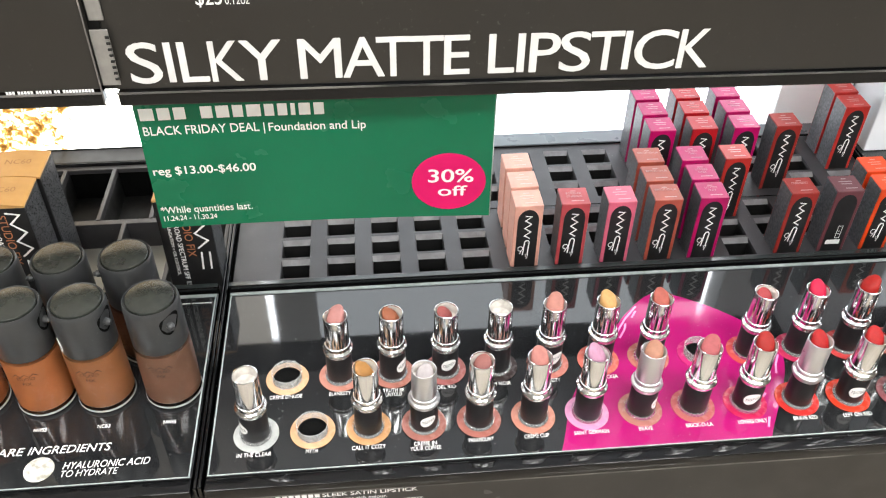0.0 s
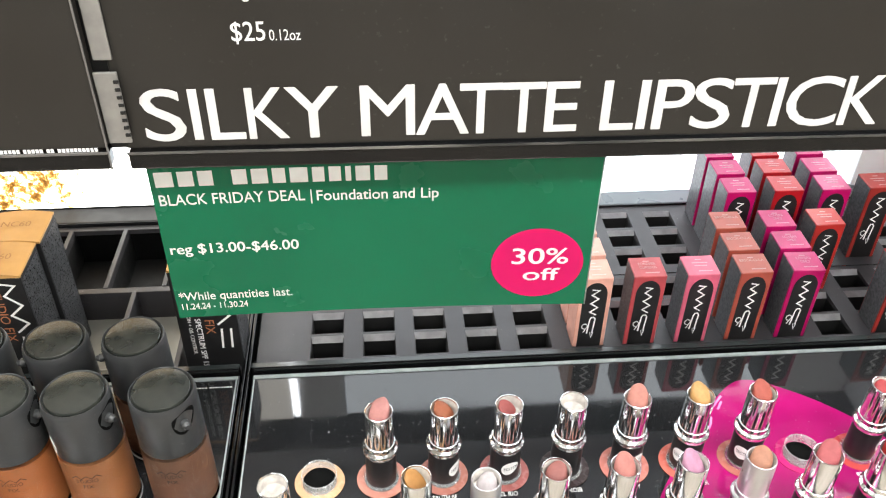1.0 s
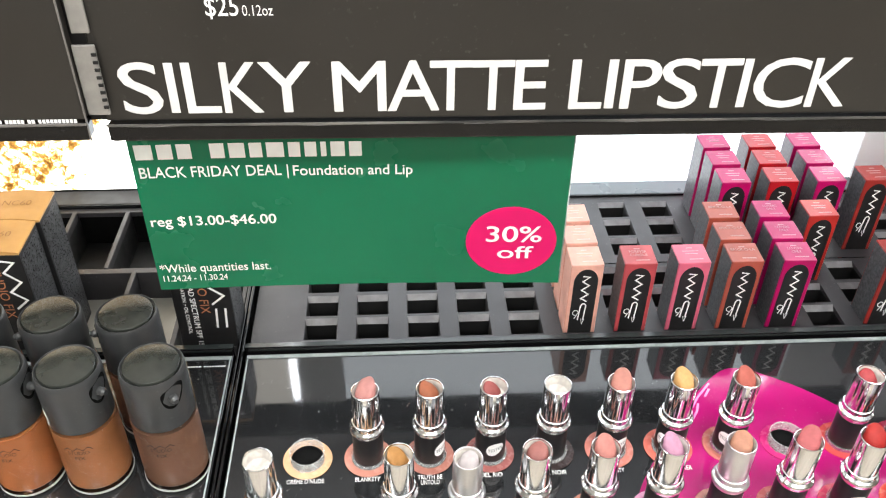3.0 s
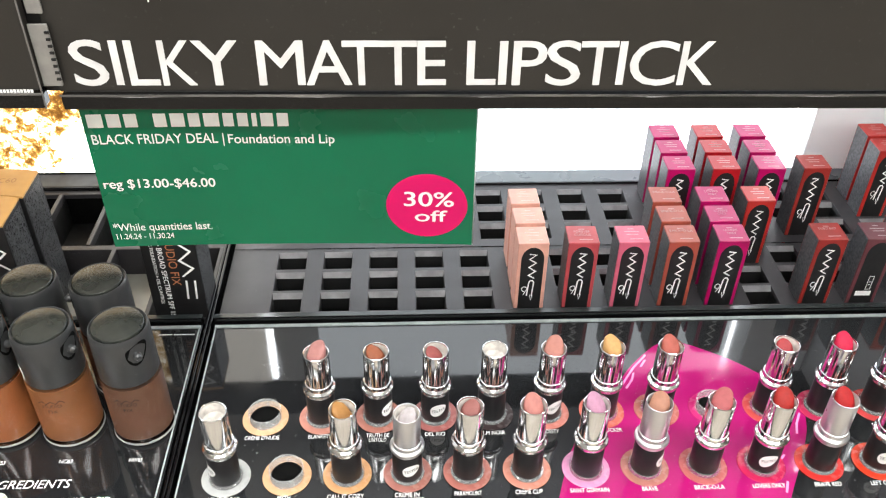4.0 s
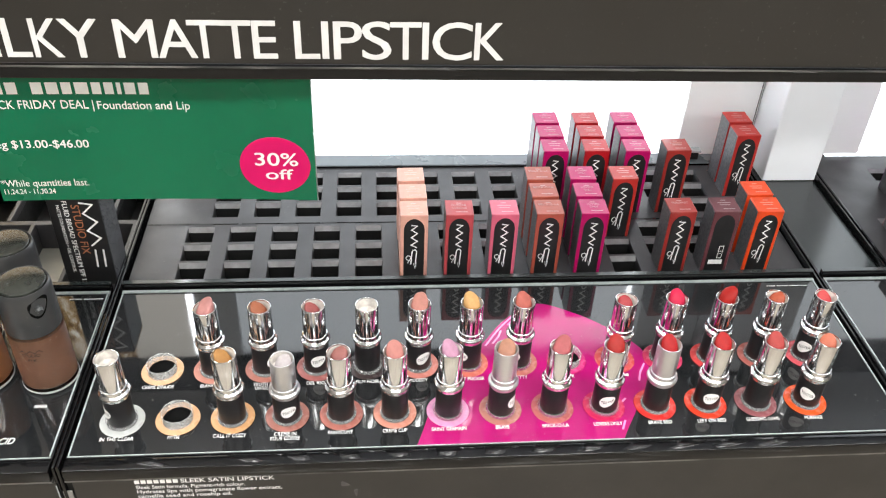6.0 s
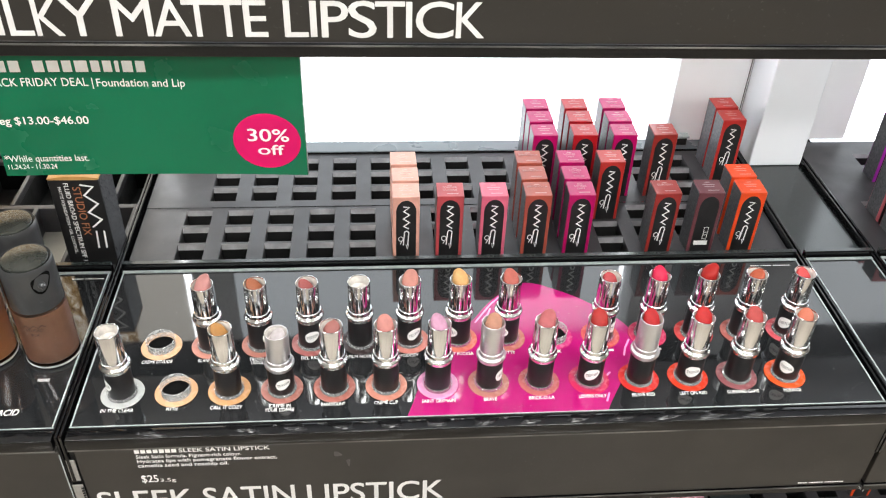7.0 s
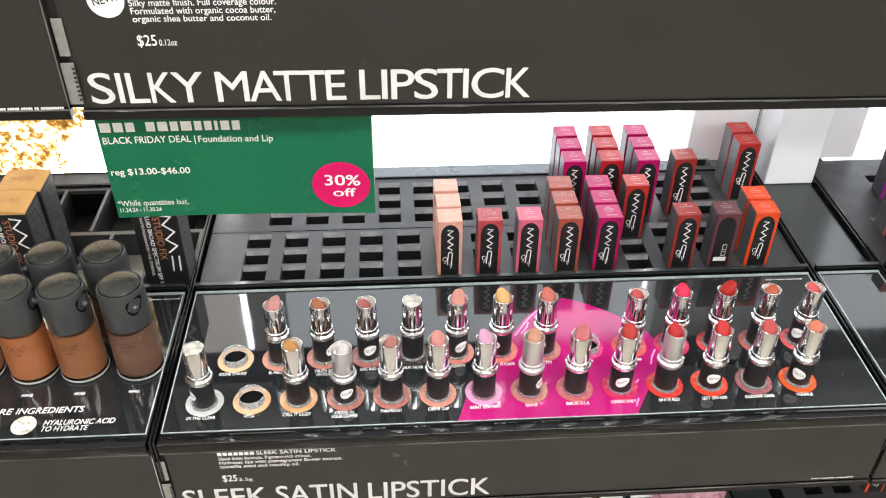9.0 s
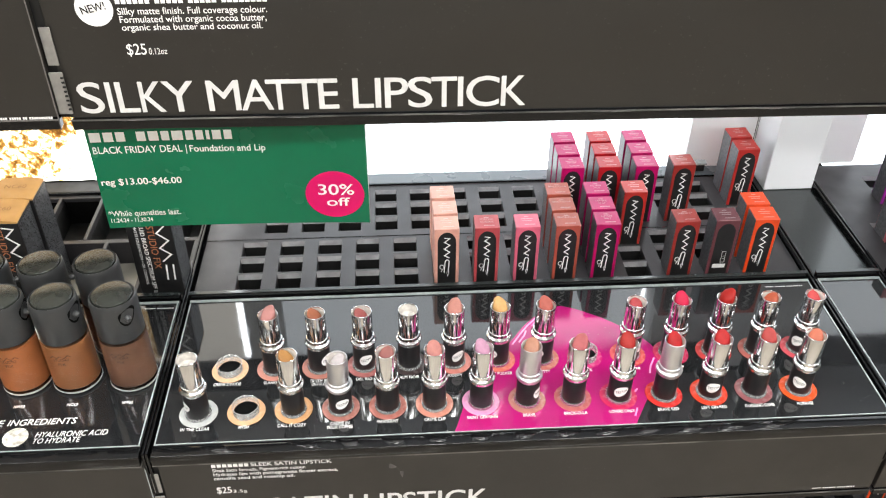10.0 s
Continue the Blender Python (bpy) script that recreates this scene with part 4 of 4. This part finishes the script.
# ---- promotional sign ----
sign = base_empty("promotion_sign", 0, 0, 0)
tagged(sign, "green promotional price sign with white text and pink circle", "sign")
SY = -0.0078


def bow(u):
    """The card hangs slightly curved between its ends."""
    return 0.0020 * (1 - ((u - 0.068) / 0.09) ** 2)


def ps(u, v, w):
    return (u, SY + bow(u) - w, v - 0.010 * (u + 0.022))


def card_bm(u0, u1, v0, v1, thick, n=28):
    bm = bmesh.new()
    us = [u0 + (u1 - u0) * i / n for i in range(n + 1)]
    ring = [[bm.verts.new(ps(u, v, w)) for v, w in ((v0, 0), (v1, 0), (v1, -thick), (v0, -thick))] for u in us]
    for a, b in zip(ring, ring[1:]):
        for k in range(4):
            bm.faces.new((a[k], a[(k + 1) % 4], b[(k + 1) % 4], b[k])).smooth = k in (0, 2)
    bm.faces.new(ring[0])
    bm.faces.new(ring[-1])
    bmesh.ops.recalc_face_normals(bm, faces=bm.faces[:])
    return bm


part("card", card_bm(-0.0222, 0.1576, 1.2178, 1.3040, 0.0010), M["green"], sign).data.set_sharp_from_angle(angle=radians(30))
part("card_edge", card_bm(0.1577, 0.1582, 1.2178, 1.3040, 0.0012, 1), M["edge"], sign, "pale clear plastic edge")
word_bars([1.1, 0.95, 0.9, 0, 0.9, 1, 0.8, 1.1, 0.75, 0.75, 0.35, 0.9, 0.8], -0.0200, 0.0706, 1.2861, 1.2930, ps, M["sign_white"], sign)
lettering("BLACK FRIDAY DEAL |", -0.0198, 0.0400, 1.2774, 1.2824, ps, M["sign_white"], sign, 0.004)
lettering("Foundation and Lip", 0.0420, 0.0912, 1.2771, 1.2819, ps, M["sign_white"], sign, 0.008)
lettering("reg $13.00-$46.00", -0.0198, 0.0326, 1.2530, 1.2578, ps, M["sign_white"], sign, 0.014)
lettering("*While quantities last.", -0.0206, 0.0276, 1.2277, 1.2320, ps, M["sign_white"], sign, 0.006)
lettering("11.24.24 - 11.30.24", -0.0200, 0.0080, 1.2226, 1.2258, ps, M["sign_white"], sign, 0.006)
disc = part("pink_circle", bm_plate(circle(0.1346, 1.2416, 0.0202, 0.0187), 0.0003, ps), M["pink"], sign, "pink circle")


def pd(u, v, w):
    return ps(u, v, w + 0.0004)


lettering("30%", 0.1234, 0.1478, 1.2418, 1.2501, pd, M["sign_white"], disc, 0.012)
lettering("off", 0.1288, 0.1446, 1.2326, 1.2392, pd, M["sign_white"], disc, 0.010)


# ---- foundation bay ----
fpan = panel("glossy black acrylic tester panel for foundation bottles", -0.9, -0.0425)
lettering("INGREDIENTS", -0.1610, -0.1040, 0.0130, 0.0196, pz, M["white"], fpan, 0.006, slant=0.15)
lettering("RARE", -0.1880, -0.1650, 0.0130, 0.0196, pz, M["white"], fpan, 0.006, slant=0.15)
lettering("HYALURONIC ACID", -0.1335, -0.0740, -0.0012, 0.0046, pz, M["white"], fpan, 0.003, slant=0.15)
lettering("TO HYDRATE", -0.1345, -0.0954, -0.0078, -0.0024, pz, M["white"], fpan, 0.0, slant=0.15)
dot = part("round_picture", bm_plate(circle(-0.1498, 0.0000, 0.0104), 0.0003, pz), M["swatch"], fpan, "round pale picture of a cream swatch")
word_bars([1] * 5 + [0] + [1] * 8, -0.075, -0.047, 0.1600, 0.1612, flat_at(1.0002), M["white"], fpan)


def foundation(x, y, rgb, shade_name, yaw, sticker=False):
    ob = base_empty("foundation_bottle", x - 0.002, y, 1.0, yaw)
    ob.scale.z = 1.035
    tagged(ob, "round glass foundation bottle, %s liquid, black pump cap" % shade_name, "foundation bottle", "foundation bottles")
    part("glass", bm_lathe([(0.0, 0.0003), (0.0196, 0.0003), (0.0207, 0.0012), (0.0210, 0.0030), (0.0207, 0.0050), (0.0204, 0.0535), (0.0196, 0.0550), (0.0170, 0.0555), (0.0, 0.0555)], 48), M["clear"], ob, "clear glass", True)
    # the foot's highlights are drawn as a pale see-through ring
    part("glass_foot", bm_lathe([(0.0186, 0.0009), (0.0204, 0.0007), (0.02125, 0.0018), (0.0212, 0.0028), (0.0204, 0.0032)], 48), M["glass_rim"], ob, "pale ring for the highlights in the thick glass foot", True)
    part("liquid", bm_lathe([(0.0, 0.0046), (0.0176, 0.0046), (0.0190, 0.0058), (0.0192, 0.0525), (0.0, 0.0530)], 44), tint("foundation_" + shade_name.replace(" ", "_"), rgb, 0.28, 60, 0.01), ob, shade_name + " liquid", True)
    cap = part("pump_cap", bm_lathe([(0.0, 0.0553), (0.0196, 0.0553), (0.0199, 0.0560), (0.0198, 0.0892), (0.0194, 0.0924), (0.0187, 0.0937), (0.0183, 0.0935), (0.0180, 0.0918), (0.0, 0.0916)], 48), M["pump"], ob, "matt black cap", True)
    part("button", bm_lathe([(0.0, 0.0918), (0.0172, 0.0918), (0.0172, 0.0936), (0.0166, 0.0944), (0.0115, 0.0953), (0.0, 0.0956)], 44), M["pump_top"], ob, "domed black push button", True)
    slot = smooth_loop([(-0.0062, 0.0845), (-0.0052, 0.0760), (0.0000, 0.0722), (0.0058, 0.0765), (0.0095, 0.0860), (0.0060, 0.0895), (-0.0010, 0.0878)], 5)
    # no real recess: a near-black plate paints its shade on the cap
    part("spout_recess", bm_plate(slot, 0.0006, lambda u, v, w: ((0.0195 + w) * math.cos(u / 0.0197), (0.0195 + w) * math.sin(u / 0.0197), v)), M["hollow"], cap, "near-black plate for the shaded keyhole recess")
    bm = bm_lathe([(0.0, 0), (0.0027, 0), (0.0027, 0.0050), (0.0019, 0.0058), (0.0017, 0.0072), (0.0, 0.0072)], 16)
    bmesh.ops.rotate(bm, verts=bm.verts[:], cent=(0, 0, 0), matrix=Matrix.Rotation(radians(90), 3, "Y"))
    bmesh.ops.translate(bm, verts=bm.verts[:], vec=(0.0175, 0.0006, 0.0805))
    part("spout", bm, M["pump"], cap, "", True)
    marks = [[(-0.0085, 0.0425), (-0.0055, 0.0450), (-0.0030, 0.0424), (0.0000, 0.0450), (0.0030, 0.0424), (0.0060, 0.0450), (0.0085, 0.0426)]]
    each_stroke("print", marks, 0.0005, 0.0001, lambda u, v, w: (0.0206 * math.sin(u / 0.0197 + radians(-yaw)), -0.0206 * math.cos(u / 0.0197 + radians(-yaw)), v), M["boxblack"], ob)
    def wrap(u, v, w):
        return (0.0207 * math.sin(u / 0.0197 + radians(-yaw)), -0.0207 * math.cos(u / 0.0197 + radians(-yaw)), v)

    lettering("STUDIO", -0.0062, 0.0062, 0.0392, 0.0420, wrap, M["boxblack"], ob, 0.0, "print")
    lettering("FIX", -0.0030, 0.0030, 0.0344, 0.0372, wrap, M["boxblack"], ob, 0.0, "print")
    if sticker:
        bm = bm_plate(circle(0, 0.0630, 0.0046, 0.0062, 24), 0.0003, lambda u, v, w: ((0.0198 + w) * math.cos(radians(212 - yaw) + u / 0.0197), (0.0198 + w) * math.sin(radians(212 - yaw) + u / 0.0197), v))
        part("sticker", bm, M["white"], cap, "white oval sticker")
    return ob


DEEP, TAN, WARM = (0.215, 0.102, 0.060), (0.400, 0.158, 0.060), (0.52, 0.180, 0.060)
foundation(-0.0630, 0.0675, DEEP, "deep brown", -50)
foundation(-0.1130, 0.0678, TAN, "tan brown", -24, True)
foundation(-0.1572, 0.0680, WARM, "warm tan", -8)
foundation(-0.2060, 0.0680, WARM, "warm tan", -25)
foundation(-0.0885, 0.1145, DEEP, "deep brown", 188)
foundation(-0.1366, 0.1148, TAN, "tan brown", 192)
foundation(-0.1850, 0.1140, WARM, "warm tan", 185)
for sx, shade_code in ((-0.0645, "NW65"), (-0.1120, "NC63"), (-0.1575, "NW53")):
    lettering(shade_code, sx - 0.0045, sx + 0.0045, 0.0335, 0.0366, pz, M["white"], fpan, 0.008)


def open_tray(label):
    """A tray of open compartments with thin dividers: a shallow front row and a deep rear row."""
    ob = base_empty("divider_tray", 0, 0, 0)
    tagged(ob, label, "divider tray")
    part("front_floor", bm_box(-0.42, -0.0425, 0.180, 0.286, P - 0.034, P - 0.030), M["tray_floor"], ob)
    part("rear_floor", bm_box(-0.42, -0.0425, 0.286, 0.390, P - 0.054, P - 0.050), M["tray_floor"], ob)
    for i in range(8):
        fx, rx = -0.0445 - 0.0490 * i, -0.0700 - 0.0490 * i
        part("divider", bm_box(fx - 0.0020, fx + 0.0020, 0.183, 0.283, P - 0.030, P, 0.0006), M["tray"], ob)
        part("divider", bm_box(rx - 0.0020, rx + 0.0020, 0.289, 0.3738, P - 0.008, P, 0.0006), M["tray"], ob)
        part("divider_web", bm_box(rx - 0.0012, rx + 0.0012, 0.289, 0.3780, P - 0.050, P - 0.0082), M["dark"], ob, "black web under the divider")
    # rear wall and divider webs near-black, the deep row's shade in their colour
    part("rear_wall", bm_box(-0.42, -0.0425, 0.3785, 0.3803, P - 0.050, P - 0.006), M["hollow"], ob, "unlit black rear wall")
    for y, deep in ((0.1825, 0.050), (0.2860, 0.050), (0.3772, 0.006)):
        part("cross_rail", bm_box(-0.42, -0.0425, y - 0.0034, y + 0.0034, P - deep, P - 0.0008, 0.0006), M["tray"], ob)
    return ob


open_tray("black open stock tray with thin dividers, mostly empty")


def foundation_box(x, y, z0, h, face):
    """Tall black carton with a kraft lid."""
    ob = base_empty("foundation_box", x, y, z0, 0)
    tagged(ob, "tall black foundation carton with a kraft gold lid", "foundation box", "foundation boxes")
    w, d = 0.0430, 0.0382
    part("carton", bm_box(-w / 2, w / 2, -d / 2, d / 2, 0, h - 0.001, 0.0005, 1), M["boxblack"], ob)
    bm = bm_plate([(-w / 2 + w * i / 12, h + 0.0006 + 0.0022 * math.sin(math.pi * i / 12)) for i in range(13)] + [(w / 2, h - 0.001), (-w / 2, h - 0.001)], d, lambda u, v, k: (u, -d / 2 + k, v))
    part("lid", bm, M["kraft"], ob, "bulging kraft gold lid")
    part("side_panel", bm_box(w / 2 - 0.001, w / 2 + 0.0002, -d / 2 + 0.002, d / 2 - 0.002, 0.004, h - 0.004), M["side_dark"], ob, "black printed side")
    f = front_at(-d / 2)
    t = h - 0.006
    each_stroke("brush_stroke", [[(0.0055, t), (0.0155, t - 0.002), (0.0065, t - 0.011), (0.0165, t - 0.020), (0.0068, t - 0.029), (0.0165, t - 0.037), (0.0075, t - 0.045)],
                 [(0.0080, t - 0.068), (0.0092, t - 0.050)], [(0.0150, t - 0.068), (0.0160, t - 0.050)]], 0.0016, 0.0002, f, M["white"], ob)

    def down(u, v, w_):
        return (v, -d / 2 - w_, h - u)

    lettering("STUDIO FIX", 0.008, 0.0600, -0.0020, 0.0046, down, M["copper"], ob, 0.0)
    lettering("FLUID BROAD SPECTRUM SPF 15", 0.004, 0.0930, -0.0088, -0.0048, down, M["white"], ob, 0.016)
    lettering("MATTE FOUNDATION + OIL CONTROL", 0.008, 0.0800, -0.0142, -0.0116, down, M["white"], ob, 0.004)
    lettering("NC60", -0.0105, 0.0105, -0.0020, 0.0042, flat_at(h + 0.0029), M["kraftprint"], ob, 0.0, "lid_print")
    return ob


foundation_box(-0.0622, 0.2065, P - 0.030, 0.1250, 0)
foundation_box(-0.2045, 0.2072, P - 0.030, 0.1250, 0)
foundation_box(-0.2020, 0.2465, P - 0.030, 0.1250, 0)


# ---- next bay ----
NEXT_F, NEXT_B = [0.0113 + 0.0411 * i for i in range(13)], [0.0455 + 0.0413 * i for i in range(13)]
stock_tray("black moulded stock tray of the neighbouring bay", 0.0, 0.7212, NEXT_F, NEXT_B, 0.3990, 0.0)
VIOLET, DUSKY = (0.36, 0.02, 0.38), (0.62, 0.16, 0.19)
for cx, cy, fl, rgb, nm in ((0.7625, 0.3229, R_FLOOR, VIOLET, "violet"), (0.7325, 0.2515, F_FLOOR, DUSKY, "dusky pink"), (0.7325, 0.2200, F_FLOOR, DUSKY, "dusky pink")):
    carton(cx, cy, fl, rgb, nm, BOX_H)
panel("glossy black tester panel of the neighbouring bay", 0.689, 1.6)


# ---- tier below, seen past the lower front board ----
low_deck = base_empty("shelf", 0, 0, 0)
tagged(low_deck, "black lower shelf deck", "shelf", "display shelves")
part("deck", bm_box(-0.9, 1.6, 0.02, 0.44, 0.5, P - DROP - 0.032), M["dark"], low_deck)
stock_tray("black moulded stock tray on the lower tier", -DROP, 0.012)
lp3 = base_empty("tester_panel", 0, 0, -DROP)
tagged(lp3, "glossy black tester panel on the lower tier", "tester panel", "tester panels")
part("board", bm_box(-0.033, 0.605, 0.03, 0.1725, 0.96, 0.9998), M["gloss"], lp3)
stock_tray("black moulded stock tray on the lower tier of the neighbouring bay", -DROP, 0.7212, NEXT_F, NEXT_B, 0.3990, 0.0)
carton(0.7212 + NEXT_F[2], FROW[0], F_FLOOR - DROP, ORANGE, "bright orange", BOX_H)
low_cover = base_empty("cover_strip", 0, 0, -DROP)
tagged(low_cover, "dark grey glossy cover strip between two lower bays", "cover strip")
part("sheet", bm_box(0.6190, 0.6720, 0.1790, 0.3810, 0.94, P, 0.0008), M["cover"], low_cover)
for ex in (0.6160, 0.6735):
    part("side_bead", bm_box(ex, ex + 0.0025, 0.1000, 0.3810, 0.94, P + 0.002), M["bar"], low_cover, "glossy black side bead")

for i in range(6):
    card = base_empty("shade_card", 0.369 + 0.0420 * i, 0.2030, P - DROP)
    tagged(card, "small white shade card on the lower tray", "shade card", "shade cards")
    part("card", bm_box(-0.0155, 0.0155, -0.0035, 0.0035, 0.0, 0.0012, 0.0003, 1), M["white"], card)


def wrapper(x, y, z):
    """A crumpled piece of clear pink plastic wrap."""
    ob = base_empty("plastic_wrapper", x, y, z)
    tagged(ob, "crumpled clear pink plastic wrapper on the lower tray", "wrapper")
    bm = bmesh.new()
    bmesh.ops.create_icosphere(bm, subdivisions=4, radius=0.034)
    for v in bm.verts:
        v.co *= 1 + 0.55 * noise.noise(v.co * 55) + 0.16 * noise.noise(v.co * 170)
        v.co.x *= 1.5
        v.co.z = max(v.co.z * 0.55 + 0.012, 0.0)
    part("film", bm, see_through("pink_plastic_film", (0.80, 0.42, 0.50), 0.45, 0.15), ob)


wrapper(0.560, 0.205, P - DROP + 0.0018)
